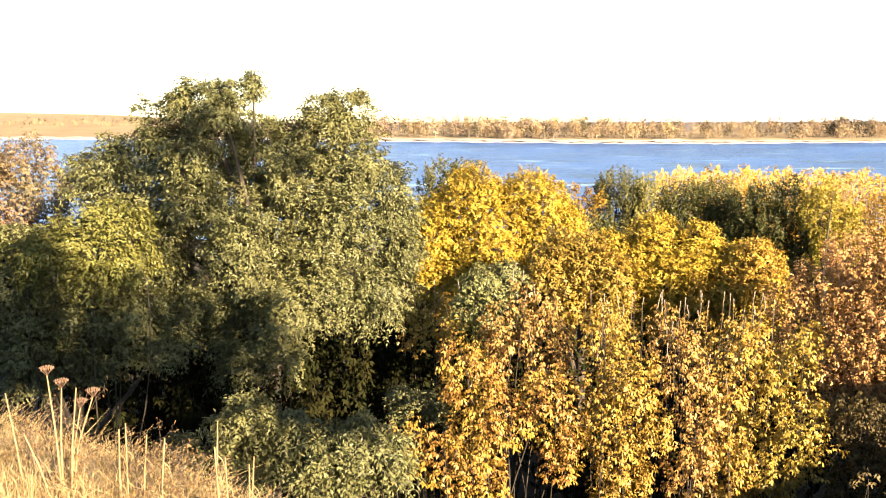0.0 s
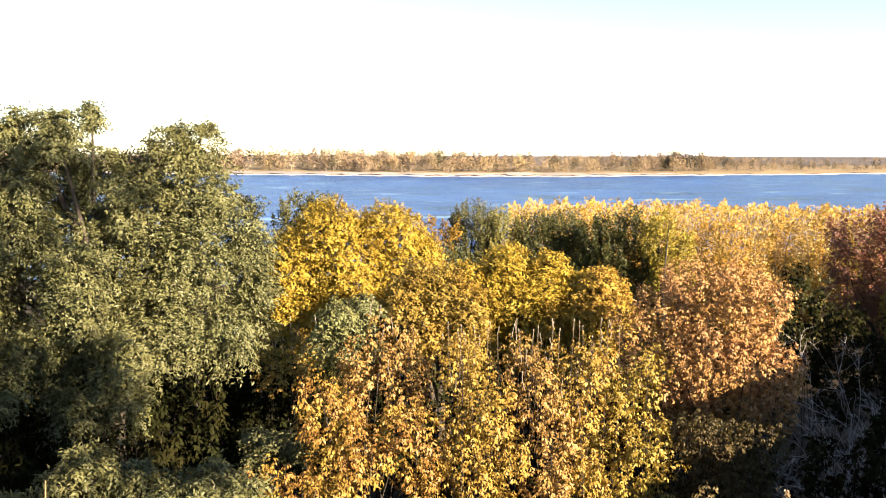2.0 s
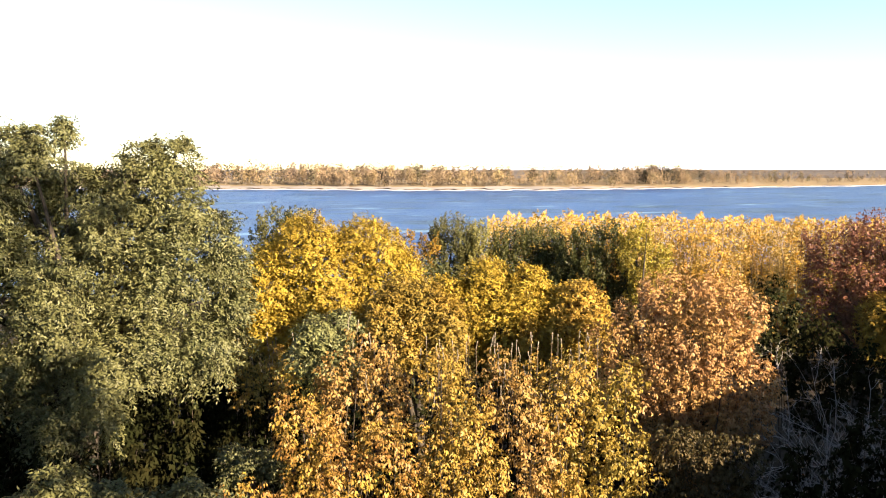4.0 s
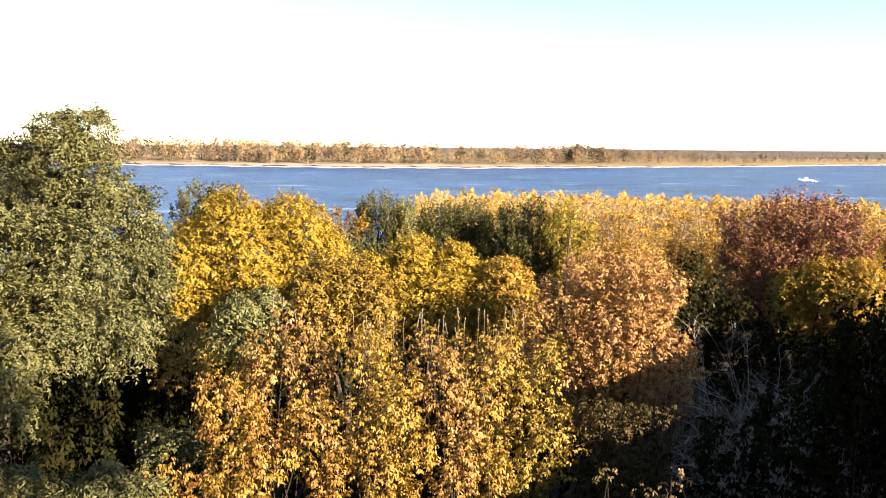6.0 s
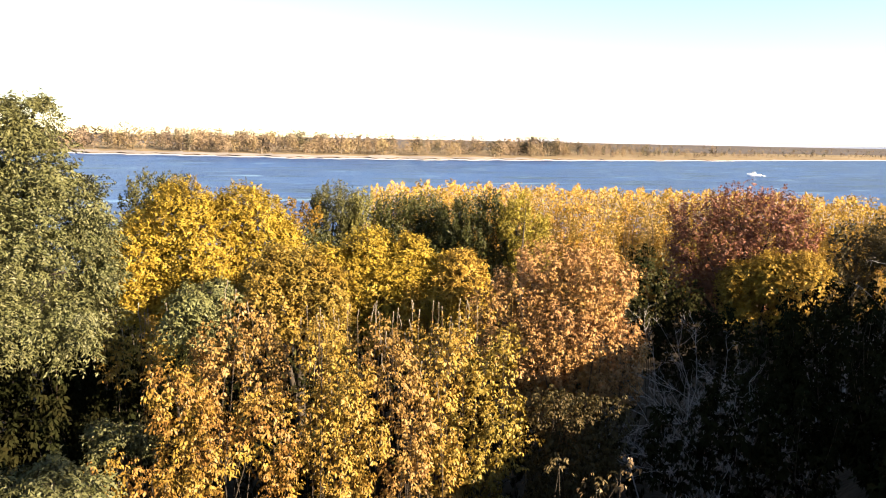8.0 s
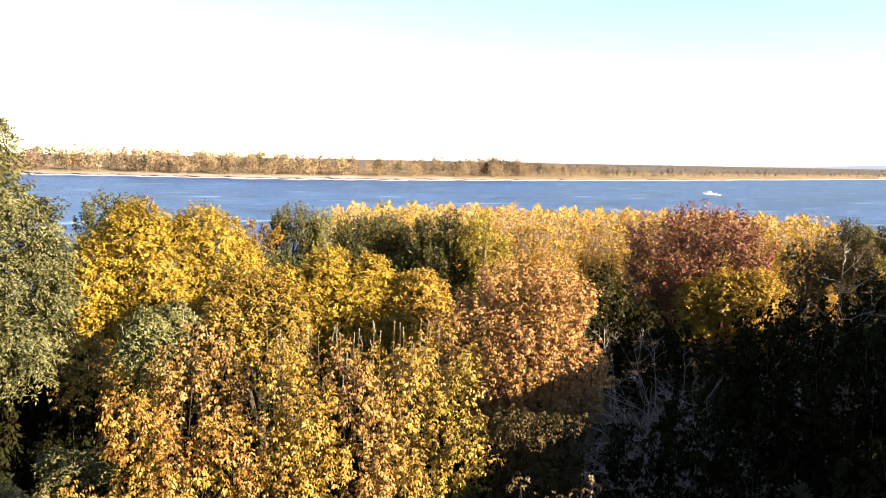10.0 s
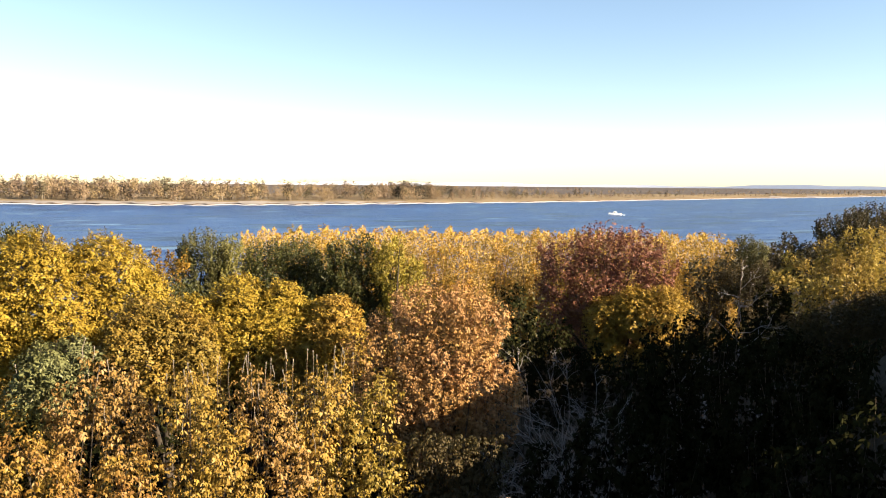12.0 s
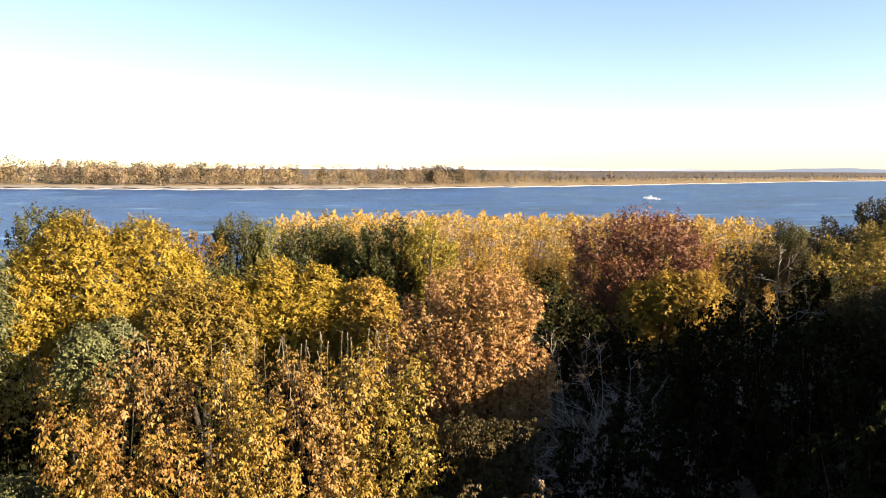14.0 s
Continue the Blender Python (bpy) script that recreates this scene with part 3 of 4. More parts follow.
SPECIES = {
    LOCUST: dict(PINNATE, leaf_mat=M_LOCUST, label="grey-green locust with feathery drooping leaves on the slope"),
    LOCUST_YEL: dict(PINNATE, leaf_mat=M_LOCUST_Y, label="young locust with yellowing feathery leaves", stems=True),
    SILVER: dict(PINNATE, leaf_mat=M_SILVER, label="silvery grey-green bush among golden maples", category="bush", stems=True),
    ROSE: dict(FIVE, leaf_mat=M_ROSE, label="dusty pink-brown autumn bush"),
    YEL: dict(ASH, leaf_mat=M_YELLOW, label="bright golden yellow autumn ash with dense round crown"),
    YBROWN: dict(ASH, leaf_mat=M_YBROWN, label="brownish yellow autumn ash bush", category="bush"),
    YORA: dict(ASH, leaf_mat=M_YORANGE, label="orange-yellow autumn ash bush", category="bush"),
    ORA: dict(MIDL, leaf_mat=M_ORANGE, label="small orange autumn poplar", category="tree"),
    OLIVE: dict(SPIRE, leaf_mat=M_OLIVE, label="dull olive bush near the river bank"),
    OLIVE_L: dict(SPIRE, leaf_mat=M_OLIVE_L, label="pale olive green bush near the river bank"),
    DGREEN: dict(SPIRE, leaf_mat=M_GREEN, label="dark green leafy tree still untouched by autumn"),
    GYEL: dict(SPIRE, leaf_mat=M_GYELLOW, label="yellow-green tree coloured lighter as the sunlit side of darker ones"),
    PINK: dict(FIVE, swell=1.04, splay=0.4, spread=0.6, lift=-0.45, leaf=(0.06, 0.029), leaders=260, leaf_mat=M_PINK, label="large russet pink maple bush in evening sun"),
    RED: dict(FIVE, leaf_mat=M_RED, label="dark red round-crowned maple", category="tree", swell=0.98, leaders=150, node=0.065, splay=0.45, reach=0.12, lift=-0.3, leaf=(0.075, 0.036), stems=False),
    YRED: dict(ASH, leaf_mat=M_YORANGE, label="yellow and orange maple bush, half shaded", category="bush"),
    MAPB: dict(FIVE, leaf_mat=M_MAPLE_B, label="brownish gold maple bush with pale stems", shoots=2),
    MAPY: dict(FIVE, leaf_mat=M_MAPLE_Y, label="golden maple bush with upright pale shoots", shoots=2),
    MAPO: dict(FIVE, leaf_mat=M_MAPLE_O, label="orange-gold maple bush with drooping leaves"),
    MAPYG: dict(FIVE, leaf_mat=M_MAPLE_G, label="yellow-green maple bush with drooping leaves"),
    SHADE: dict(FIVE, leaf_mat=M_SHADE, label="brown-green bush with leaf colour darkened for deep shade", leaders=75, leaf=(0.1, 0.047)),
    DARKT: dict(MIDL, leaf_mat=M_DARKT, label="deep green tree on the shaded bank", category="tree", leaders=40, leaf=(0.15, 0.075)),
    BROWN: dict(FIVE, leaf_mat=M_BROWN, label="dull olive brown bush on the shaded slope"),
    YGREEN: dict(FIVE, swell=1.1, leaders=150, node=0.065, leaf=(0.085, 0.042), lift=0.2, leaf_mat=M_YGREEN, label="yellow-green bush on the bank, reddish inside, leaf colour brightened as if sunlit"),
    LOCUST_UNSEEN: dict(MIDL, leaf_mat=M_LOCUST, label="unseen locust tree added on the bluff top beside the lookout for its shade", category="tree", leaders=50, leaf=(0.16, 0.085), skirt=False),
    POPLAR: dict(MIDL, leaf_mat=M_ORANGE, label="slender golden poplar in a row along the river", category="tree", group="poplars along the bank", leaders=90, node=0.14, hollow=0.0, tall=1.35, splay=0.1, reach=0.22, spread=0.35, lift=1.1, leaf=(0.105, 0.047), skirt=False, twigs=0.0, slim=0.45, bark=M_POPLAR_BARK),
}
plant("locust_tree", LOCUST, [
    (-3.2, 10.1, 1.2, 0.36), (-3.2, 10.1, 0.7, 0.36), (-3.3, 10.9, 1.3, 0.57), (-2.1, 11.2, 1.2, 0.49),
    (-3.8, 11.0, 0.2, 0.67), (-4.4, 10.7, 1.0, 0.45), (-4.8, 10.8, 0.9, 0.34), (-4.4, 10.7, 0.5, 0.5),
    (-1.8, 10.8, 1.1, 0.35), (-0.5, 10.8, -0.1, 0.35), (-2.9, 10.6, 1.8, 0.49), (-2.5, 10.7, 2.1, 0.22),
    (-3.4, 10.5, 1.9, 0.27), (-1.4, 10.9, 1.6, 0.53), (-1.2, 10.9, 1.9, 0.24), (-1.8, 10.8, 1.7, 0.17),
    (-3.9, 10.8, 1.3, 0.53), (-2.7, 11.0, 1.3, 0.6), (-3.6, 11.0, 0.7, 0.79), (-1.1, 10.9, 0.9, 0.67),
    (-2.2, 10.8, 0.7, 0.79), (-2.7, 10.3, 0.0, 0.81), (-1.5, 10.5, 0.1, 0.8), (-0.7, 11.0, 0.4, 0.55),
    (-1.9, 10.1, -0.7, 0.72), (-0.9, 10.3, -0.6, 0.55), (-3.0, 10.3, -0.8, 0.6), (-3.9, 10.5, -0.3, 0.73),
    (-2.1, 9.9, -1.2, 0.46), (-2.6, 9.8, -1.4, 0.4), (-2.3, 11.0, 1.35, 0.42), (-2.5, 11.3, 0.8, 0.55),
    (-1.6, 11.3, 0.6, 0.5),
])
plant("locust_sapling", LOCUST_YEL, [
    (-3.8, 8.7, 0.4, 0.48), (-3.6, 8.8, 0.55, 0.31), (-4.1, 8.5, 0.25, 0.41), (-3.8, 8.7, 0.05, 0.42),
    (-4.4, 8.4, 0.2, 0.3), (-3.4, 8.8, 0.2, 0.32),
])
plant("locust_bush", LOCUST, [
    (-4.8, 8.8, -0.2, 0.51), (-4.7, 8.8, -0.9, 0.66), (-3.9, 9.2, -0.8, 0.55), (-3.4, 9.4, -1.0, 0.44),
    (-4.2, 9.1, -1.2, 0.44), (-5.1, 9.0, 0.2, 0.36), (-4.1, 8.8, -0.5, 0.42), (-3.6, 9.0, -0.6, 0.4),
])
plant("locust_bush", LOCUST, [
    (-1.9, 7.4, -1.3, 0.38), (-1.6, 7.4, -1.6, 0.35), (-2.0, 7.3, -1.7, 0.35), (-2.6, 7.6, -1.7, 0.28),
])
plant("locust_bush", LOCUST, [
    (-0.8, 7.3, -1.5, 0.42), (-1.2, 7.2, -1.6, 0.31), (-0.5, 7.3, -1.7, 0.29), (-1.0, 7.2, -2.0, 0.4),
])
plant("pink_bush", ROSE, [
    (-6.5, 12.4, 0.9, 0.55), (-6.3, 12.5, 0.5, 0.5), (-6.7, 12.3, 0.3, 0.6), (-7.1, 12.1, 0.6, 0.6),
])
plant("ash_tree", YEL, [
    (1.2, 17.0, -0.3, 0.63), (2.5, 16.9, -0.6, 0.51), (-0.2, 17.1, -1.1, 0.55), (2.7, 16.8, -1.1, 0.47),
    (0.7, 17.0, -0.1, 0.71), (1.9, 17.0, -0.2, 0.71), (0.1, 17.1, -0.6, 0.67), (1.1, 17.0, -0.8, 0.86),
    (2.3, 16.9, -0.8, 0.67), (-0.5, 17.0, -0.9, 0.55), (1.4, 17.0, -1.6, 0.74), (0.5, 17.1, -1.6, 0.68),
])
plant("poplar_small", ORA, [
    (4.5, 23.6, -0.8, 0.41), (4.3, 23.7, -1.2, 0.48), (3.8, 23.8, -0.6, 0.34),
])
plant("olive_bush", OLIVE, [
    (0.0, 20.1, 0.1, 0.46), (-0.3, 20.1, -0.3, 0.43), (0.6, 20.0, 0.3, 0.31),
])
plant("olive_bush", OLIVE, [
    (5.9, 26.4, -0.9, 0.73), (5.7, 26.5, -1.6, 0.77),
])
plant("olive_bush", OLIVE_L, [
    (6.8, 26.2, -1.0, 0.62), (6.9, 26.2, -1.7, 0.68),
])
plant("green_bush", DGREEN, [
    (7.9, 25.9, -1.2, 0.73), (8.8, 25.6, -1.1, 0.68), (8.2, 25.8, -1.9, 0.87), (9.2, 25.5, -2.0, 0.78),
])
plant("green_tree", DGREEN, [
    (9.9, 24.1, -0.8, 0.52), (10.5, 23.9, -0.4, 0.33), (9.5, 24.3, -1.3, 0.67), (10.5, 23.9, -1.2, 0.63),
    (10.1, 24.0, -1.8, 0.78), (10.9, 23.7, -1.9, 0.67), (9.3, 24.4, -2.1, 0.67), (10.2, 24.0, -2.6, 0.75),
])
# lighter crown standing for the sunlit right side of the dark green tree
plant("green_tree", GYEL, [
    (11.0, 23.1, -0.7, 0.44), (11.3, 22.9, -0.3, 0.24), (11.5, 22.9, -1.2, 0.51), (10.9, 23.1, -1.3, 0.48),
    (11.7, 22.8, -1.7, 0.48), (11.2, 23.0, -1.9, 0.55),
])
plant("green_bush", DGREEN, [
    (3.8, 19.7, -1.2, 0.4), (3.3, 19.8, -1.2, 0.32), (4.2, 19.6, -1.5, 0.36),
])
plant("ash_bush", YEL, [
    (4.7, 14.3, -0.5, 0.32), (3.2, 14.7, -0.8, 0.38), (3.9, 14.6, -0.6, 0.49), (4.5, 14.4, -0.9, 0.52),
    (3.6, 14.6, -1.0, 0.49), (4.2, 14.5, -1.2, 0.6), (5.0, 14.2, -1.0, 0.43),
])
plant("ash_bush", YBROWN, [
    (2.6, 14.4, -0.9, 0.47), (3.1, 14.3, -1.3, 0.53), (2.4, 14.5, -1.3, 0.42), (2.2, 14.5, -0.7, 0.32),
    (2.0, 14.5, -1.1, 0.42),
])
plant("ash_bush", YORA, [
    (5.5, 13.8, -0.9, 0.43), (5.3, 13.9, -1.3, 0.48), (5.7, 13.7, -1.2, 0.38), (4.7, 14.1, -1.5, 0.43),
])
plant("maple_bush", PINK, [
    (7.1, 11.0, -0.7, 0.38), (5.3, 11.9, -1.2, 0.33), (7.2, 10.9, -1.9, 0.43), (6.0, 11.7, -2.1, 0.48),
    (6.5, 11.4, -2.4, 0.58), (6.2, 11.6, -0.6, 0.52), (6.7, 11.2, -0.6, 0.49), (5.7, 11.8, -1.0, 0.45),
    (6.5, 11.4, -1.3, 0.66), (5.9, 11.7, -1.5, 0.52), (6.9, 11.1, -1.1, 0.4), (6.4, 11.4, -1.8, 0.62),
    (6.9, 11.1, -1.8, 0.48), (7.3, 10.9, -1.5, 0.24), (5.5, 11.9, -1.5, 0.38),
])
plant("maple_tree", RED, [
    (12.8, 15.5, -1.6, 0.65), (12.2, 15.9, -1.6, 0.5), (13.4, 15.0, -1.2, 0.65), (12.4, 15.8, -0.4, 0.74),
    (13.1, 15.2, -0.1, 0.74), (13.7, 14.7, -0.1, 0.69), (12.9, 15.4, -0.9, 0.79), (13.6, 14.8, -0.9, 0.72),
    (14.1, 14.3, -0.5, 0.5), (12.3, 15.9, -1.1, 0.57),
])
plant("maple_bush", YRED, [
    (13.3, 14.2, -1.4, 0.58), (13.7, 13.7, -1.3, 0.53), (12.8, 14.6, -1.6, 0.49), (13.5, 13.9, -1.7, 0.49),
])
plant("maple_bush", MAPB, [
    (0.8, 9.6, -1.0, 0.39), (1.2, 9.6, -0.8, 0.32), (1.3, 9.6, -1.2, 0.36), (0.6, 9.6, -1.4, 0.32),
    (1.0, 9.6, -0.5, 0.21),
])
plant("maple_sprout", MAPY, [
    (-0.5, 11.0, -1.0, 0.21), (-0.4, 11.0, -1.3, 0.26), (-0.1, 11.1, -1.0, 0.18), (0.2, 11.1, -1.0, 0.24),
    (0.1, 11.1, -1.4, 0.24),
])
plant("silver_bush", SILVER, [
    (0.6, 9.9, -0.4, 0.35), (0.7, 9.9, -0.8, 0.33), (0.4, 10.0, -0.7, 0.29), (0.8, 9.9, -0.3, 0.22),
])
plant("maple_bush", MAPO, [
    (0.3, 8.8, -1.4, 0.41), (0.7, 8.7, -1.8, 0.43), (0.2, 8.8, -1.1, 0.29), (1.2, 8.7, -1.5, 0.33),
    (0.4, 8.7, -2.1, 0.47), (1.3, 8.7, -2.0, 0.34),
])
plant("maple_bush", MAPY, [
    (1.9, 9.0, -0.9, 0.35), (2.2, 8.9, -1.4, 0.44), (1.9, 9.0, -1.6, 0.38), (2.0, 8.9, -2.1, 0.46),
    (2.4, 8.9, -2.0, 0.38), (1.9, 9.0, -0.7, 0.19), (2.1, 8.9, -2.6, 0.43),
])
plant("maple_bush", MAPB, [
    (2.7, 9.0, -1.0, 0.31), (2.8, 9.0, -1.4, 0.35), (3.0, 8.9, -1.8, 0.32), (2.6, 9.0, -0.7, 0.19),
    (2.9, 8.9, -2.3, 0.36),
])
plant("maple_bush", MAPY, [
    (3.5, 9.1, -1.0, 0.36), (3.4, 9.2, -1.5, 0.44), (3.7, 9.1, -0.8, 0.21), (3.3, 9.2, -1.3, 0.29),
    (3.1, 9.3, -0.9, 0.21), (3.5, 9.2, -2.3, 0.45),
])
plant("maple_bush", MAPYG, [
    (4.1, 9.2, -1.4, 0.41), (4.3, 9.1, -2.0, 0.38), (4.0, 9.3, -2.1, 0.42), (4.0, 9.2, -2.6, 0.46),
    (4.5, 9.0, -2.3, 0.24), (4.3, 9.1, -1.0, 0.26),
])
plant("brown_bush", BROWN, [
    (5.2, 9.0, -2.2, 0.49), (5.4, 8.9, -2.7, 0.6), (5.0, 9.1, -2.0, 0.33), (5.6, 8.7, -2.0, 0.35),
    (5.1, 9.1, -2.9, 0.48),
])
# dark-leaved bushes added to blacken the shaded gap under the locust
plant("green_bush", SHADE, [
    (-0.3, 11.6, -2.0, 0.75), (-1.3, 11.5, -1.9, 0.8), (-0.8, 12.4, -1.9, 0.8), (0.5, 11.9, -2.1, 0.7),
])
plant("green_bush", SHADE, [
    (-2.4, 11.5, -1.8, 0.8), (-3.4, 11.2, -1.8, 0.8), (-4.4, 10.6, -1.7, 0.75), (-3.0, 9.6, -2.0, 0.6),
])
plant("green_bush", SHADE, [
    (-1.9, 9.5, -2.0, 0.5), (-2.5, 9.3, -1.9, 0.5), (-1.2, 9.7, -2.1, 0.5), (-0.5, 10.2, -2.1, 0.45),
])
plant("maple_sprout", ROSE, [
    (4.2, 6.2, -1.5, 0.11), (3.7, 6.5, -1.5, 0.1), (4.0, 6.3, -1.7, 0.13),
])
plant("maple_sprout", MAPO, [
    (-0.3, 7.9, -1.7, 0.23), (-0.0, 8.0, -1.9, 0.23), (-0.5, 7.9, -1.8, 0.21),
])
plant("locust_bush", LOCUST, [
    (-0.8, 7.4, -1.4, 0.28), (-1.1, 7.4, -1.55, 0.26), (-0.6, 7.4, -1.6, 0.24), (-1.5, 7.3, -1.3, 0.24),
    (-1.3, 7.3, -1.6, 0.3),
])
plant("locust_bush", LOCUST, [
    (-0.5, 9.6, -1.9, 0.3), (-0.1, 9.7, -2.0, 0.26),
])
# dark-leaved bush added where shade lies between russet and red maple
plant("green_bush", SHADE, [
    (10.3, 14.9, -0.9, 0.34), (10.4, 14.8, -1.4, 0.39), (10.7, 14.6, -1.8, 0.39),
])
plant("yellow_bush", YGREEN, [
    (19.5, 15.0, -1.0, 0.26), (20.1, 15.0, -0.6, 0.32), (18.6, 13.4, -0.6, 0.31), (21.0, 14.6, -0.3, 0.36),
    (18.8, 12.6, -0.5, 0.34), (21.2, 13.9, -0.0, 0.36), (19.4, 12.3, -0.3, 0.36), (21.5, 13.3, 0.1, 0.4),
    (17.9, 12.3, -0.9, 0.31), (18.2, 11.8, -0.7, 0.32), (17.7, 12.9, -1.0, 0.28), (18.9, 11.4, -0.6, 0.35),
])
plant("green_bush", SHADE, [
    (18.3, 14.2, -1.6, 0.66), (18.6, 13.7, -1.8, 0.66), (18.0, 14.5, -2.0, 0.5),
])
plant("brown_bush", BROWN, [
    (17.7, 11.4, -1.5, 0.68), (17.4, 11.9, -1.7, 0.61), (18.0, 11.0, -1.4, 0.76), (17.0, 12.5, -2.0, 0.61),
])
plant("green_tree", DARKT, [
    (46.2, 30.0, -1.0, 1.1), (46.6, 29.4, -0.6, 1.18), (44.3, 29.0, -1.0, 1.2), (42.9, 29.6, -1.1, 1.0),
    (43.2, 29.2, -2.4, 1.3), (45.2, 28.4, -2.2, 1.3),
])
plant("green_tree", DARKT, [
    (40.6, 30.9, -1.7, 0.6), (40.4, 31.1, -2.3, 0.7), (41.6, 30.2, -2.6, 0.9),
])
plant("olive_tree", OLIVE_L, [
    (38.3, 31.0, -2.3, 0.6), (38.0, 31.2, -3.0, 0.7),
])
plant("green_bush", DARKT, [
    (33.5, 28.4, -2.6, 0.9), (34.9, 27.0, -2.4, 1.0), (36.2, 25.6, -2.2, 1.0), (31.8, 26.4, -2.9, 0.8),
])
plant("olive_bush", OLIVE, [
    (30.8, 25.7, -1.3, 0.51), (31.1, 25.3, -1.7, 0.57),
])
plant("brown_bush", BROWN, [
    (19.9, 16.9, -1.3, 0.56), (19.6, 17.2, -1.6, 0.52), (20.4, 16.3, -1.1, 0.52), (20.1, 16.6, -1.8, 0.56),
    (19.5, 17.4, -2.2, 0.52),
])
plant("green_bush", DARKT, [
    (25.2, 23.0, -2.0, 0.63), (25.9, 22.2, -1.8, 0.58), (24.9, 23.3, -2.5, 0.59),
])
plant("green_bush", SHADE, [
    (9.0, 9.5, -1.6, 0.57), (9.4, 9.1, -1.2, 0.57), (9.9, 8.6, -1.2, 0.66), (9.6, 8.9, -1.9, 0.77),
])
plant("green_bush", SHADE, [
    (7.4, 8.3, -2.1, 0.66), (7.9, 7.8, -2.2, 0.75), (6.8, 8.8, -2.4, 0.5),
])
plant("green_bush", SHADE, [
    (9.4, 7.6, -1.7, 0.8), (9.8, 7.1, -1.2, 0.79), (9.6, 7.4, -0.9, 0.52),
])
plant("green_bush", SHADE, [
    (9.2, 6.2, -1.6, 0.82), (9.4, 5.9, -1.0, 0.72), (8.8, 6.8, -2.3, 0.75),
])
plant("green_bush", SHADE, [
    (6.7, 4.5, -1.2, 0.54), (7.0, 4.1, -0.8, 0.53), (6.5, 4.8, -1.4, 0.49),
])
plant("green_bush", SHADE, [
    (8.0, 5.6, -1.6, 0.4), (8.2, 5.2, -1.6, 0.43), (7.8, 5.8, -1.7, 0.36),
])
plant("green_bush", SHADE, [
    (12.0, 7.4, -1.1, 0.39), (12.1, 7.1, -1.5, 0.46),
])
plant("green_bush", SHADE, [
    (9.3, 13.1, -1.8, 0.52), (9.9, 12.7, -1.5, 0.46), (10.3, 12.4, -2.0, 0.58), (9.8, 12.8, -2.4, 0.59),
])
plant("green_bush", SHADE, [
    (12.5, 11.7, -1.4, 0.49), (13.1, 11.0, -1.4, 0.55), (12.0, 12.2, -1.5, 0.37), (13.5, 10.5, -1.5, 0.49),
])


# unseen locust added on the bluff top beside the lookout to shade the slope
plant("locust_tree", LOCUST_UNSEEN, [(5.1, -4.2, 6.0, 0.75), (6.0, -4.6, 6.0, 0.75), (6.5, -4.0, 5.7, 0.65), (7.3, -3.5, 5.4, 0.65), (7.9, -3.3, 5.6, 0.5), (5.6, -3.8, 5.5, 0.65), (4.9, -4.8, 5.5, 0.65), (6.0, -4.2, 6.2, 0.6), (8.3, -3.3, 5.4, 0.7), (8.9, -3.6, 5.2, 0.65), (8.6, -3.4, 4.7, 0.6), (8.5, -3.7, 8.5, 0.42), (9.2, -3.6, 8.5, 0.45), (9.9, -3.5, 8.4, 0.4), (8.7, -4.0, 6.9, 0.4), (8.9, -3.8, 7.7, 0.35)])

# ---- the row of poplars along the bank ----
rng = np.random.default_rng(7)
kinds = []
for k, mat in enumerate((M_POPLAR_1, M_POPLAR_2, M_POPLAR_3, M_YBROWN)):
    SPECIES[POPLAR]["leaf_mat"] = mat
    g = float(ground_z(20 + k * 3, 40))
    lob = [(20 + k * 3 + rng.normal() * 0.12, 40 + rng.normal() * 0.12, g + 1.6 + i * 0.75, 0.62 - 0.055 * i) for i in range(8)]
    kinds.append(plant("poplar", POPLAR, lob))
for i in range(62):
    row, k = divmod(i, 31)
    az = 17.5 + (k + rng.uniform(0.1, 0.9)) * 1.03
    d = 39 + 6 * row + rng.uniform(-1.5, 1.5)
    x, y = d * math.sin(radians(az)), d * math.cos(radians(az))
    z = float(ground_z(x, y))
    want = EYE - d * math.tan(radians(rng.normal(3.2, 0.2))) - z
    s = want / 7.3
    o = copy_thing(kinds[min(3, int(rng.integers(10)) // 3)], pose(x, y, z, 0, 0, rng.uniform(0, 360)) @ Matrix.Diagonal((s * 1.4, s * 1.4, s, 1)))

TH = 80000
rng = np.random.default_rng(17)
taz, td = rng.uniform(15, 50.5, TH), rng.uniform(50, 58, TH)
px, py = td * np.sin(np.radians(taz)), td * np.cos(np.radians(taz))
ridge = 3.45 + np.interp(taz, (48, 50.5), (0, 1.2)) + 0.22 * np.sin(taz * 2.9) + 0.18 * np.sin(taz * 7.1 + 1) + 0.12 * np.sin(taz * 17.0)
low = ground_z(px, py)
pz = low + (EYE - td * np.tan(np.radians(ridge)) - low) * rng.random(TH) ** 0.6
v, f = leaflets(rng, np.stack([px, py, pz], -1), unit(rng.normal(size=(TH, 3)) * 0.5 + [0, 0, 1.0]), unit(rng.normal(size=(TH, 3)) + [0.6, -0.8, 0.4]), rng.uniform(0.12, 0.2, TH), rng.uniform(0.05, 0.085, TH))
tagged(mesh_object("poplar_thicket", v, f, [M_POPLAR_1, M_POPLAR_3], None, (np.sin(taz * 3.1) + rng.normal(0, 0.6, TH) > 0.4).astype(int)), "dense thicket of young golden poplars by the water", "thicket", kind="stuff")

# ---- undergrowth that fills the slope between the bushes ----
rng = np.random.default_rng(21)
fillers = []
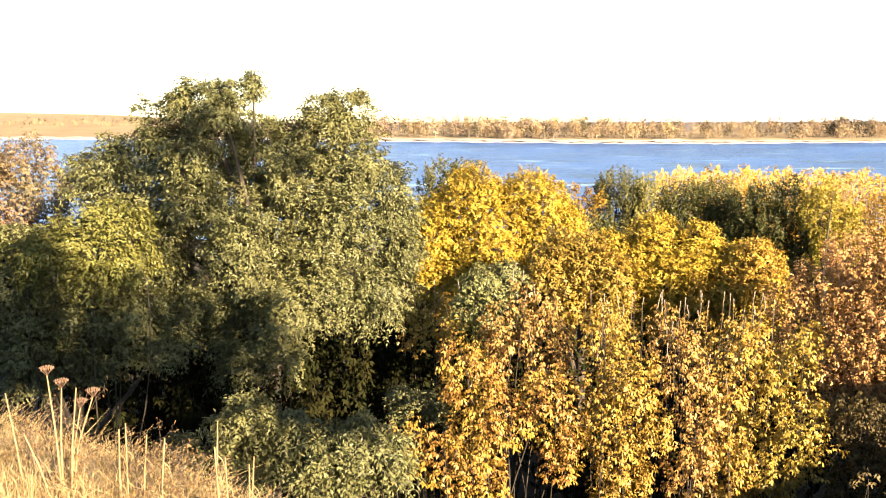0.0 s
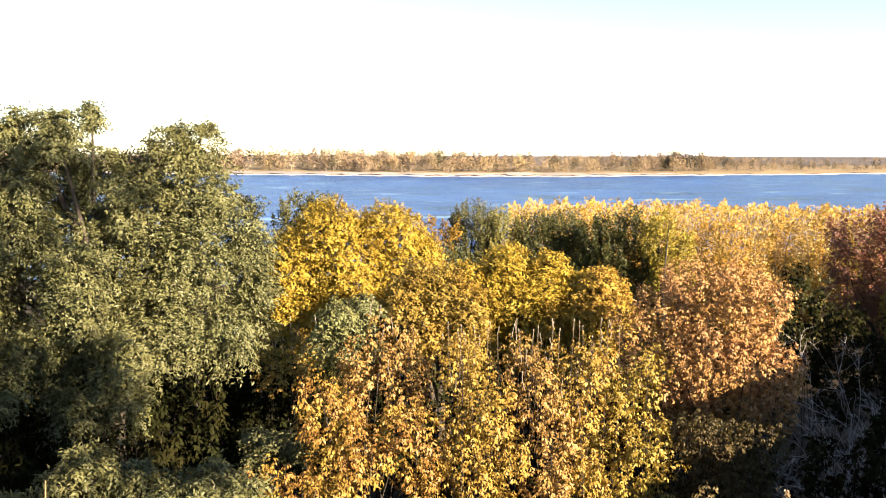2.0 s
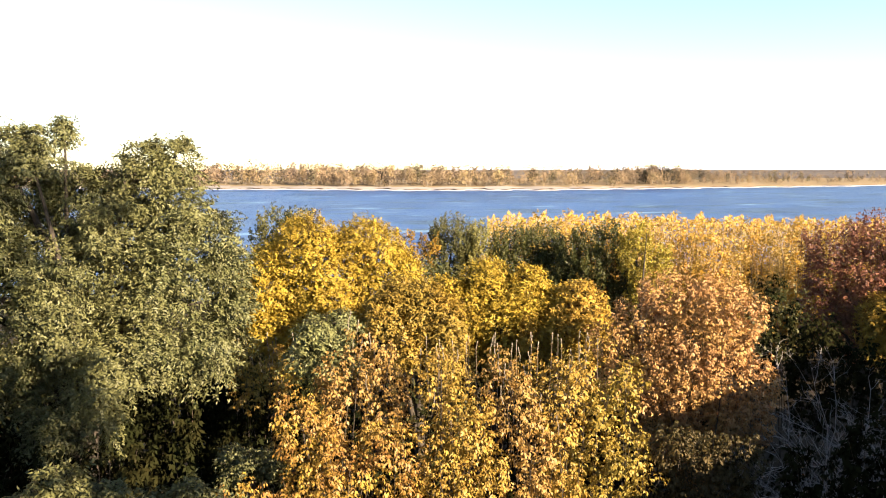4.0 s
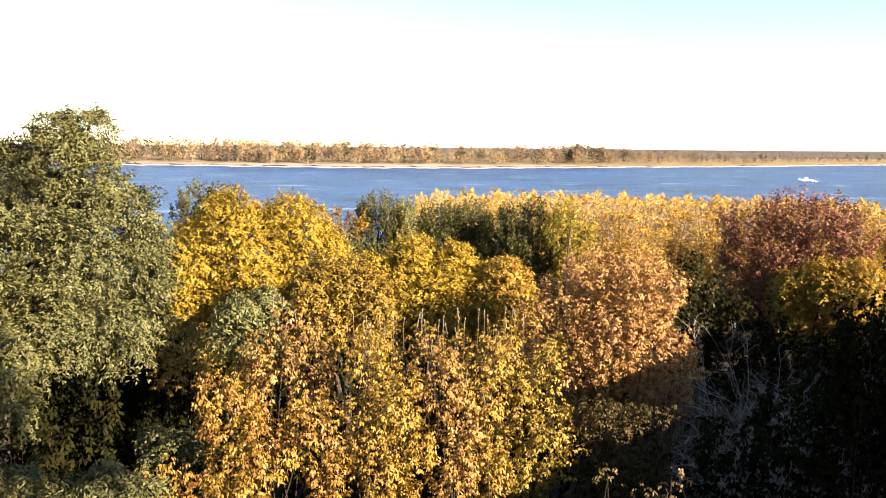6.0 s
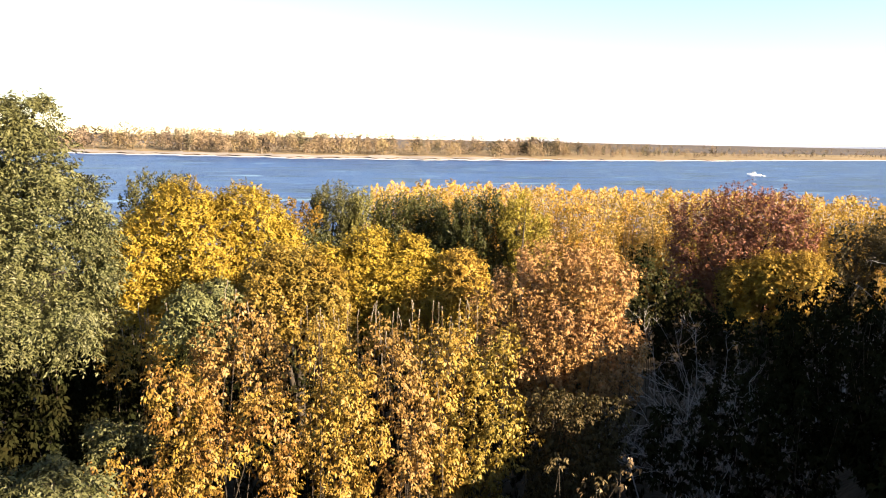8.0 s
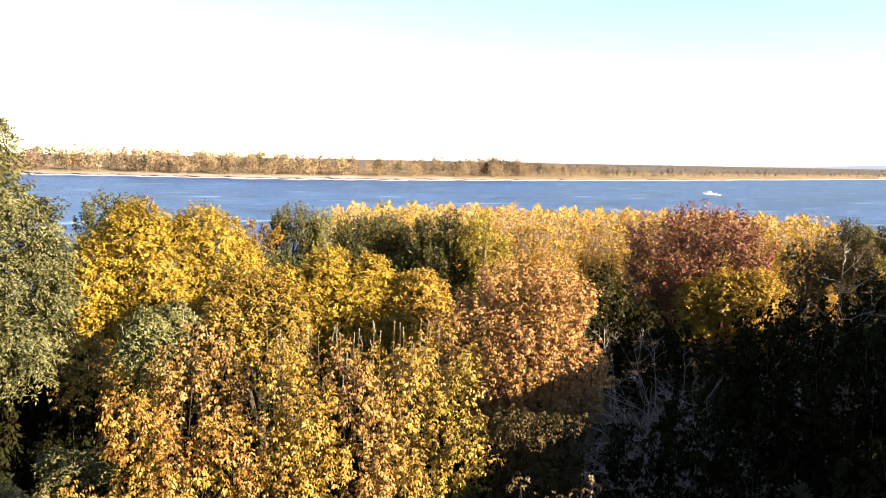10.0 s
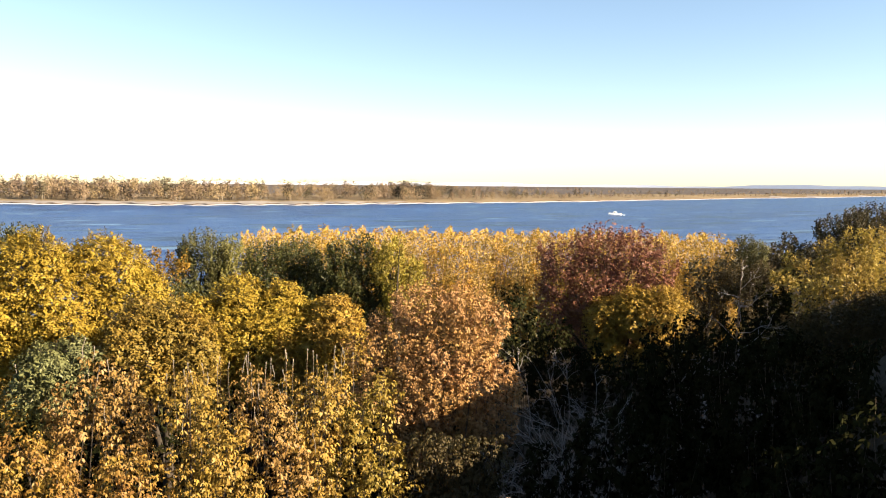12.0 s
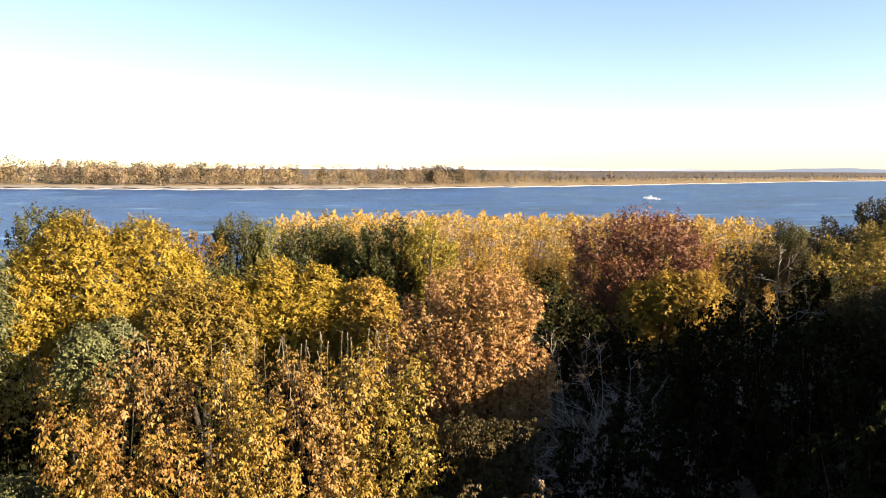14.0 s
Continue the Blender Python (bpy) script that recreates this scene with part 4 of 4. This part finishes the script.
for k, (mat, lab) in enumerate(((M_BROWN, "olive brown undergrowth bush"), (M_OLIVE, "olive undergrowth bush"), (M_MAPLE_B, "brownish gold undergrowth bush"), (M_SHADE, "shade-darkened brown-green undergrowth bush"))):
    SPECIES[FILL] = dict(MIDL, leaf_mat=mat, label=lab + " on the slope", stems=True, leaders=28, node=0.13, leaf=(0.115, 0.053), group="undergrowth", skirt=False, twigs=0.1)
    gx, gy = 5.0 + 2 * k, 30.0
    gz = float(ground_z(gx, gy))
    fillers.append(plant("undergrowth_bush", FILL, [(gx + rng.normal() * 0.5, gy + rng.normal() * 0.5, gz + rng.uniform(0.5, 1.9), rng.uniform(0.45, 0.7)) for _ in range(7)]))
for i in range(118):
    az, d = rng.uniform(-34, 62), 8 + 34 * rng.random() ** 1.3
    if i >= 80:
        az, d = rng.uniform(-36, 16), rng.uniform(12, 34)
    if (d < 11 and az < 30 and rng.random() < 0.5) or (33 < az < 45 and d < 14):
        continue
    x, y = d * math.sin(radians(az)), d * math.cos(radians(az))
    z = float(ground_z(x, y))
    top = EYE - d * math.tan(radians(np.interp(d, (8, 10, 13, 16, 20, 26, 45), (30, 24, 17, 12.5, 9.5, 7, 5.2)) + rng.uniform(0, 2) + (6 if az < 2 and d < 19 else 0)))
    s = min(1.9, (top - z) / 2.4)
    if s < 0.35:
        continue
    # near and leftward copies get the leaves darkened to look shaded
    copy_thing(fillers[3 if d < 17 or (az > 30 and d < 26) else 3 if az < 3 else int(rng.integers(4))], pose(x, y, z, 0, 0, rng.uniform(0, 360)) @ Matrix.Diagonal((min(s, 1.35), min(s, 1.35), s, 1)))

# ---- woods on the far bank ----
rng = np.random.default_rng(11)
N_FAR = 1600
az = np.where(rng.random(N_FAR) < 0.3, rng.uniform(24, 60, N_FAR), rng.uniform(-33, 60, N_FAR))
front = rng.random(N_FAR) < 0.34  # the row along the sand, the rest stands behind it
back = np.where(front, rng.uniform(0, 14, N_FAR), 12 + np.abs(rng.normal(0, 1, N_FAR)) * 42)
back = np.where(az < -15, back + 130, back)
back = np.where((az > 24) & (rng.random(N_FAR) < 0.4), rng.uniform(150, 900, N_FAR), back)
dist = np.interp(az, SHORE_AZ, SHORE_D) + 42 + back + 8 * np.sin(az * 2.3)
tx, ty = dist * np.sin(np.radians(az)), dist * np.cos(np.radians(az))
tz = ground_z(tx, ty)
th = np.interp(az, (-30, -18, -3, 10, 25, 27, 29, 32, 36, 47, 58), (5, 6, 14.5, 12, 10.5, 12, 9, 6.5, 4.2, 3.4, 3.4)) * rng.uniform(0.75, 1.05, N_FAR)
th = np.where(front, th * rng.uniform(0.6, 1.0, N_FAR), th)
th = np.where((az > 33) & (rng.random(N_FAR) < 0.09), th * 1.8, th)
# extra olive and dark trees behind stand for shade between the crowns
kind = np.where(front, rng.choice(5, N_FAR, p=(0.4, 0.42, 0.08, 0.06, 0.04)), rng.choice(5, N_FAR, p=(0.2, 0.12, 0.32, 0.22, 0.14)))
kind = np.where((az > 25.6) & (az < 28) & (rng.random(N_FAR) < 0.45), 4, kind)
LOBES, K = 5, 24  # every tree has a crown of five tall clumps
reach = (th * rng.uniform(0.2, 0.34, N_FAR))[:, None, None]
lobe = np.stack([rng.normal(size=(N_FAR, LOBES)) * reach[:, :, 0] * 0.65, rng.normal(size=(N_FAR, LOBES)) * reach[:, :, 0] * 0.65, th[:, None] * (0.24 + 0.13 * np.arange(LOBES) + rng.uniform(-0.04, 0.06, (N_FAR, LOBES)))], -1)
dirv = unit(rng.normal(size=(N_FAR, LOBES, K, 3)) + [0, 0, 0.2])
pos = np.stack([tx, ty, tz], -1)[:, None, None] + lobe[:, :, None] + dirv * (reach[:, :, :, None] * [0.75, 0.75, 1.15]) * rng.uniform(0.75, 1.05, (N_FAR, LOBES, K, 1))
Q = N_FAR * LOBES * K
flat, fdir = pos.reshape(-1, 3), unit(np.cross(dirv.reshape(-1, 3), rng.normal(size=(Q, 3))) + [0, 0, 0.25])
fface = unit(dirv.reshape(-1, 3) + 0.18 * rng.normal(size=(Q, 3)))
leaf_long = np.repeat(th, LOBES * K) * 0.085 * rng.uniform(0.8, 1.3, Q)
v, f = leaflets(rng, flat, fdir, fface, leaf_long, leaf_long * 0.75)
fk = np.repeat(kind, LOBES * K)
FAR_MATS = [leaf_material("far_leaf_tan", [(0.713, 0.523, 0.328), (0.984, 0.741, 0.474), (0.815, 0.574, 0.348)], (0.677, 0.490, 0.328), 0.05, 0.6, 0.1, 0.14, 0.5),
            leaf_material("far_leaf_gold", [(0.812, 0.589, 0.293), (1.029, 0.785, 0.390), (0.719, 0.540, 0.313)], (0.719, 0.523, 0.313), 0.05, 0.6, 0.1, 0.14, 0.5),
            leaf_material("far_leaf_brown", [(0.394, 0.287, 0.209), (0.550, 0.405, 0.292), (0.447, 0.326, 0.250)], (0.420, 0.326, 0.250), 0.05, 0.6, 0.1, 0.14, 0.5),
            leaf_material("far_leaf_olive", [(0.288, 0.254, 0.151), (0.447, 0.379, 0.203), (0.367, 0.303, 0.177)], (0.315, 0.278, 0.177), 0.05, 0.6, 0.1, 0.14, 0.5),
            leaf_material("far_leaf_dark", [(0.054, 0.052, 0.035), (0.090, 0.086, 0.051), (0.108, 0.086, 0.051)], (0.072, 0.069, 0.043), 0.05, 0.6, 0.1, 0.14, 0.5)]
tagged(mesh_object("far_woods", v, f, FAR_MATS, None, fk), "belt of autumn woods along the sandy far bank", "woods", kind="stuff")
pieces = [tube([(x, y, z - 0.3), (x, y, z + h * 0.4)], [0.016 * h, 0.01 * h], 4) for x, y, z, h in zip(tx[front], ty[front], tz[front], th[front])]
tv, tf = joined(pieces)
tagged(mesh_object("far_trunks", tv, tf, [M_PALE_BARK]), "pale trunks of the woods on the far bank", "trunks", kind="stuff")

# ---- dry grass and weeds on the lip of the bluff ----
rng = np.random.default_rng(31)
NT, NB = 900, 36
tcx = rng.uniform(-5.2, 0.6, NT)
tcy = np.interp(tcx, EDGE_X, EDGE_Y) + 0.35 - 2.6 * rng.random(NT) ** 1.2
wx = rng.uniform(-7, 5, 700)  # thinner tufts along the rest of the edge
wy = np.interp(wx, EDGE_X, EDGE_Y) + 0.7 - 6 * rng.random(700) ** 1.6
tcx, tcy = np.concatenate([tcx, wx]), np.concatenate([tcy, wy])
keep = (np.hypot(tcx, tcy) > 1.3) & ((tcx < 0.6) | (tcy < 2.4))
tcx, tcy = tcx[keep], tcy[keep]
NT = len(tcx)
bx = np.repeat(tcx, NB) + rng.normal(0, 0.05, NT * NB)
by = np.repeat(tcy, NB) + rng.normal(0, 0.05, NT * NB)
b0 = np.stack([bx, by, ground_z(bx, by) - 0.01], -1)
tall = np.repeat(rng.uniform(0.07, 0.2, NT) * np.interp(tcx, (-2.2, -1.4, 0), (1.2, 0.95, 0.85)), NB) * rng.uniform(0.5, 1.3, NT * NB)
lean = np.stack([rng.normal(0.1, 0.5, NT * NB), rng.normal(0, 0.5, NT * NB), np.ones(NT * NB)], -1)
tip = b0 + lean * tall[:, None]
midp = b0 + lean * [0.35, 0.35, 1] * tall[:, None] * 0.6
wid = unit(np.cross(lean, rng.normal(size=lean.shape))) * rng.uniform(0.0007, 0.0017, (NT * NB, 1))
gv = np.stack([b0 - wid, b0 + wid, midp + wid * 0.8, midp - wid * 0.8, tip + wid * 0.25, tip - wid * 0.25], 1).reshape(-1, 3)
gi = np.arange(NT * NB)[:, None] * 6
tagged(mesh_object("dry_grass", gv, np.concatenate([gi + [[0, 1, 2, 3]], gi + [[3, 2, 4, 5]]]), [M_STRAW]), "dense straw-coloured dry grass on the bluff edge", "grass", kind="stuff")


def dry_stalk(x, y, top, slant):
    z = float(ground_z(x, y))
    root = new("dry_stalk")
    root.location = (x, y, z)
    tagged(root, "bare straw-coloured stalk standing in dry grass", "stalk", "dry stalks on the bluff")
    h = top - z
    v, f = tube([(0, 0, -0.02), (slant * 0.4, 0, h * 0.5), (slant, 0.01, h)], [0.0052, 0.0045, 0.003], 6)
    mesh_object("stem", v, f, [M_STALK], root, None, True)
    for k in range(3):
        t = 0.3 + 0.2 * k
        v, f = tube([(slant * t, 0, h * t), (slant * t + 0.02 * (-1) ** k, 0.01, h * t - 0.03), (slant * t + 0.03 * (-1) ** k, 0.012, h * t - 0.09)], [0.003, 0.003, 0.001], 4)
        mesh_object("dead_leaf", v, f, [M_STALK], root)


for x, y, top, slant in ((-1.57, 3.62, 0.14, 0.01), (-1.54, 3.64, 0.16, 0.005), (-1.05, 3.44, 0.25, 0.02), (-1.01, 3.36, 0.16, -0.015), (-0.97, 3.36, 0.11, -0.01), (-0.86, 3.29, 0.11, 0.005), (-0.86, 3.3, 0.14, 0.025), (-2.1, 3.74, 0.28, -0.06), (-1.82, 3.64, 0.34, 0.06), (-1.45, 3.6, 0.12, 0.03), (-1.35, 3.56, 0.12, 0.03), (-1.9, 3.62, 0.12, -0.12)):
    dry_stalk(x, y, top, slant)


def umbel_weed(x, y, heads):
    z = float(ground_z(x, y))
    root = new("umbel_weed")
    root.location = (x, y, z)
    tagged(root, "dead brown umbel weed with seed heads on the bluff edge", "weed")
    for hx, hy, hz in heads:
        v, f = tube([(0, 0, -0.02), (hx * 0.35, hy * 0.4, hz * 0.55), (hx, hy, hz)], [0.006, 0.0048, 0.003], 6)
        stem = mesh_object("stem", v, f, [M_STALK], root, None, True)
        pieces = []
        for k in range(30):
            a, r = k * 2.4, 0.004 + 0.027 * math.sqrt(k / 30)
            e = (hx + r * math.cos(a), hy + r * math.sin(a), hz + 0.035 - 6 * r * r)
            pieces.append(tube([(hx, hy, hz - 0.005), e], [0.0016, 0.0012], 3))
            pieces.append(tube([(e[0], e[1], e[2] - 0.004), (e[0], e[1], e[2] + 0.004), (e[0], e[1], e[2] + 0.01)], [0.002, 0.0042, 0.0015], 5))
        v, f = joined(pieces)
        mesh_object("seed_head", v, f, [M_UMBEL], stem)["kind"] = "stuff"


umbel_weed(-1.86, 3.64, [(-0.03, 0.0, 0.65), (0.025, 0.02, 0.58)])
umbel_weed(-1.83, 3.67, [(0.12, 0.04, 0.52), (0.06, 0.03, 0.47)])


SHOOT_A, SHOOT_B = (2.03, 10.27, -0.58), (4.27, 10.01, -0.58)  # ends of the line on which they stand


# ---- pale bare shoots standing out of the maple thicket ----
def bare_shoot(x, y, top, r):
    z = float(ground_z(x, y))
    root = new("bare_shoot")
    root.location = (x, y, z)
    tagged(root, "thin pale leafless shoot rising from golden maples", "shoot", "bare shoots in the thicket")
    h = top - z
    low = h - r.uniform(0.05, 0.13)
    sway = r.normal(size=2) * 0.01
    v, f = tube([(0, 0, -0.03), (r.normal() * 0.05, r.normal() * 0.05, h * 0.5), (0, 0, low)], [0.009, 0.006, 0.004], 6)
    mesh_object("stem", v, f, [M_TWIG], root, None, True)
    v, f = tube([(0, 0, low - 0.01), (0.7 * sway[0], 0.7 * sway[1], low + 0.45 * (h - low)), (sway[0], sway[1], h)], [0.0045, 0.004, 0.0036], 6)
    mesh_object("tip", v, f, [M_PALE_BARK], root, None, True)["label"] = "pale bare tip"
    v, f = tube([(sway[0], sway[1], h - 0.004), (sway[0], sway[1], h + 0.012), (sway[0] * 1.3, sway[1] * 1.3, h + 0.034)], [0.0042, 0.0085, 0.003], 6)
    mesh_object("bud", v, f, [M_PALE_BARK], root, None, True)
    for _ in range(int(r.integers(1, 5))):  # withered leaves that still hang on
        u, a = r.uniform(0, 1), r.uniform(0, 6.28)
        b0 = np.array([[sway[0] * u, sway[1] * u, low + (h - low) * u - 0.02]])
        v, f = leaflets(r, b0, np.array([[math.cos(a) * 0.7, math.sin(a) * 0.7, -0.6]]), np.array([[math.cos(a), math.sin(a), 0.8]]), [0.045], [0.02])
        mesh_object("withered_leaf", v, f, [M_MAPLE_B], root)


rng = np.random.default_rng(77)
for u in np.linspace(0, 1, 19):
    u = u + rng.normal() * 0.012
    bare_shoot(SHOOT_A[0] + (SHOOT_B[0] - SHOOT_A[0]) * u + rng.normal() * 0.04, SHOOT_A[1] + (SHOOT_B[1] - SHOOT_A[1]) * u + rng.normal() * 0.12, SHOOT_A[2] + (SHOOT_B[2] - SHOOT_A[2]) * u + rng.uniform(-0.17, -0.03), rng)


# ---- bare bushes and a bare young tree ----
def twiggy(rng, start, way, length, r0, depth_left, out):
    n = 4
    p = [np.array(start)]
    w = unit(np.array(way, float))
    for _ in range(n - 1):
        w = unit(w + rng.normal(size=3) * 0.3 + [0, 0, 0.05])
        p.append(p[-1] + w * length / (n - 1))
    out.append(tube(p, np.linspace(r0, r0 * 0.4, n), 4 if depth_left > 2 else 3))
    if depth_left:
        for _ in range(int(rng.integers(4, 7))):
            k = int(rng.integers(2, n))
            twiggy(rng, p[k], w + rng.normal(size=3) * 0.6, length * rng.uniform(0.22, 0.45), r0 * 0.5, depth_left - 1, out)


def dead_bush(seed, x, y, top, branches, spread):
    rng = np.random.default_rng(seed)
    z = float(ground_z(x, y))
    root = new("dead_bush")
    root.location = (x, y, z)
    tagged(root, "leafless grey dead bush with tangled branches in shade", "bush", "dead bushes on the slope")
    for _ in range(branches):
        out = []
        way = (rng.normal() * spread, rng.normal() * spread, 1.0)
        twiggy(rng, (rng.normal() * 0.08, rng.normal() * 0.08, -0.03), way, (top - z) * rng.uniform(0.5, 0.66), 0.017, 3, out)
        v, f = joined(out)
        mesh_object("branch", v, f, [M_DEAD], root)


def dry_weed(seed, x, y, h):
    rng = np.random.default_rng(seed)
    root = new("dry_weed")
    root.location = (x, y, float(ground_z(x, y)))
    tagged(root, "tangled dry brown weed on the grassy bluff edge", "weed", "dry weeds on the bluff edge")
    for _ in range(5):
        out = []
        twiggy(rng, (rng.normal() * 0.02, rng.normal() * 0.02, -0.02), (rng.normal() * 0.45, rng.normal() * 0.45, 1.0), 1.25 * h * rng.uniform(0.7, 1.1), 0.003, 2, out)
        v, f = joined(out)
        mesh_object("stem", v, f, [M_TWIG], root)
        tips = np.array([p[0][-3:].mean(0) for p in out])
        v, f = leaflets(rng, tips, rng.normal(size=tips.shape) + [0, 0, -0.4], rng.normal(size=tips.shape) + [0, 0, 0.5], rng.uniform(0.012, 0.03, len(tips)), rng.uniform(0.005, 0.01, len(tips)))
        mesh_object("withered_leaves", v, f, [M_WITHERED], root)["kind"] = "stuff"


for k, (x, y, h) in enumerate(((-2.12, 3.9, 0.34), (-2.02, 3.78, 0.3), (-1.92, 3.8, 0.24), (-1.72, 3.72, 0.22), (-1.58, 3.72, 0.26), (-1.48, 3.66, 0.22), (-1.36, 3.62, 0.26), (-1.24, 3.6, 0.2), (-1.12, 3.55, 0.24), (-0.98, 3.46, 0.18), (-0.8, 3.36, 0.2), (-0.66, 3.28, 0.17))):
    dry_weed(40 + k, x, y, h)

dead_bush(1, 7.8, 10.4, -0.4, 8, 0.08)
dead_bush(2, 7.9, 9.3, -1.0, 9, 0.2)
dead_bush(3, 8.9, 10.4, -0.7, 6, 0.12)
dead_bush(4, 11.9, 11.3, -0.3, 6, 0.14)
dead_bush(6, 8.2, 9.2, -1.4, 5, 0.18)


def bare_tree(x, y, top):
    rng = np.random.default_rng(5)
    z = float(ground_z(x, y))
    root = new("bare_tree")
    root.location = (x, y, z)
    tagged(root, "slender leafless young tree with grey-brown trunk", "tree")
    h = top - z
    v, f = tube([(0, 0, -0.05), (0.05, 0, h * 0.3), (-0.04, 0.02, h * 0.62), (0.02, 0, h)], [0.022, 0.019, 0.014, 0.006], 8)
    mesh_object("trunk", v, f, [M_TWIG], root, None, True)
    for k in range(9):
        out = []
        twiggy(rng, (0, 0, h * (0.62 + 0.04 * k)), (math.cos(k * 2.4), math.sin(k * 2.4), 0.5), 0.75 - 0.05 * k, 0.0065, 2, out)
        v, f = joined(out)
        mesh_object("branch", v, f, [M_DEAD], root)


bare_tree(12.35, 10.35, 0.1)


# ---- the motor boat on the river ----
M_HULL = plain_material("white_boat_paint", (0.78, 0.78, 0.78), (0.84, 0.84, 0.83), 2.0, 0.35, 0.05, 0.01)
M_BOAT_DARK = plain_material("boat_rubber", (0.03, 0.03, 0.035), (0.06, 0.06, 0.06), 3.0, 0.5)
M_BOAT_GLASS, _nt, _b = nodes_of("boat_glass")
_b.inputs["Base Color"].default_value = (0.05, 0.07, 0.09, 1)
_b.inputs["Roughness"].default_value = 0.08
M_FOAM = plain_material("foam", (0.7, 0.74, 0.78), (0.85, 0.87, 0.88), 1.5, 0.9, 0.5, 0.1)


def motor_boat(x, y, heading):
    root = new("motor_boat")
    root.matrix_world = pose(x, y, WATER, 0, 0, heading) @ Matrix.Diagonal((0.78, 0.78, 0.85, 1))
    tagged(root, "small white motor boat with cabin crossing the river", "boat")
    sec = []
    for t in np.linspace(0, 1, 9):  # stern to bow
        w = 1.15 * (1 - max(0, t - 0.45) ** 2 * 3.0)
        w = max(w, 0.06)
        keel, deck = -0.25 + 0.5 * max(0, t - 0.7), 0.75 + 0.35 * t * t
        px = -3.4 + 6.8 * t
        sec.append([(px, -w, deck), (px, -w * 0.86, 0.15 + keel * 0.3), (px, 0, keel), (px, w * 0.86, 0.15 + keel * 0.3), (px, w, deck)])
    v = np.array(sec).reshape(-1, 3)
    f = [(i * 5 + k, i * 5 + k + 1, (i + 1) * 5 + k + 1, (i + 1) * 5 + k) for i in range(8) for k in range(4)]
    f += [(i * 5, (i + 1) * 5, (i + 1) * 5 + 4, i * 5 + 4) for i in range(8)] + [(0, 4, 3, 1), (1, 3, 2, 2)][:1]
    mesh_object("hull", v, f, [M_HULL], root)
    c = np.array([(-0.9, -0.85, 0.8), (1.7, -0.75, 0.85), (1.7, 0.75, 0.85), (-0.9, 0.85, 0.8), (-0.7, -0.75, 1.75), (0.9, -0.65, 1.75), (0.9, 0.65, 1.75), (-0.7, 0.75, 1.75)])
    mesh_object("cabin", c, [(0, 1, 5, 4), (1, 2, 6, 5), (2, 3, 7, 6), (3, 0, 4, 7), (4, 5, 6, 7)], [M_HULL], root)
    mesh_object("windscreen", [(1.62, -0.64, 0.98), (1.62, 0.64, 0.98), (1.0, 0.56, 1.66), (1.0, -0.56, 1.66)], [(0, 1, 2, 3)], [M_BOAT_GLASS], root)
    for sgn in (-1, 1):
        mesh_object("side_window", [(-0.5, sgn * 0.84, 1.15), (0.9, sgn * 0.77, 1.15), (0.6, sgn * 0.72, 1.6), (-0.5, sgn * 0.785, 1.6)], [(0, 1, 2, 3)], [M_BOAT_GLASS], root)
    v, f = tube([(-3.6, 0, -0.2), (-3.6, 0, 0.6), (-3.55, 0, 1.05), (-3.5, 0, 1.15)], [0.12, 0.16, 0.26, 0.12], 8)
    mesh_object("outboard_motor", v, f, [M_BOAT_DARK], root, None, True)
    for sgn in (-1, 1):
        v, f = tube([(3.2, sgn * 0.1, 1.3), (1.8, sgn * 0.75, 1.35), (1.8, sgn * 0.75, 0.95)], [0.025, 0.025, 0.025], 5)
        mesh_object("rail", v, f, [M_HULL], root)
    wv = [(3.2, 0, 0.03), (1, -1.5, 0.03), (-4, -2.3, 0.03), (-5.5, -2.2, 0.02), (-5.5, 2.2, 0.02), (-4, 2.3, 0.03), (1, 1.5, 0.03), (-4, 0, 0.35), (-5.5, 0, 0.2)]
    wake = mesh_object("wake", wv, [(0, 6, 7, 1), (2, 7, 8, 3), (7, 5, 4, 8)], [M_FOAM])
    wake.matrix_world = pose(x, y, WATER, 0, 0, heading) @ Matrix.Diagonal((0.78, 0.7, 0.85, 1))
    tagged(wake, "short white foam wake behind the boat", "wake", kind="structure")


motor_boat(223.5, 253.5, 150)
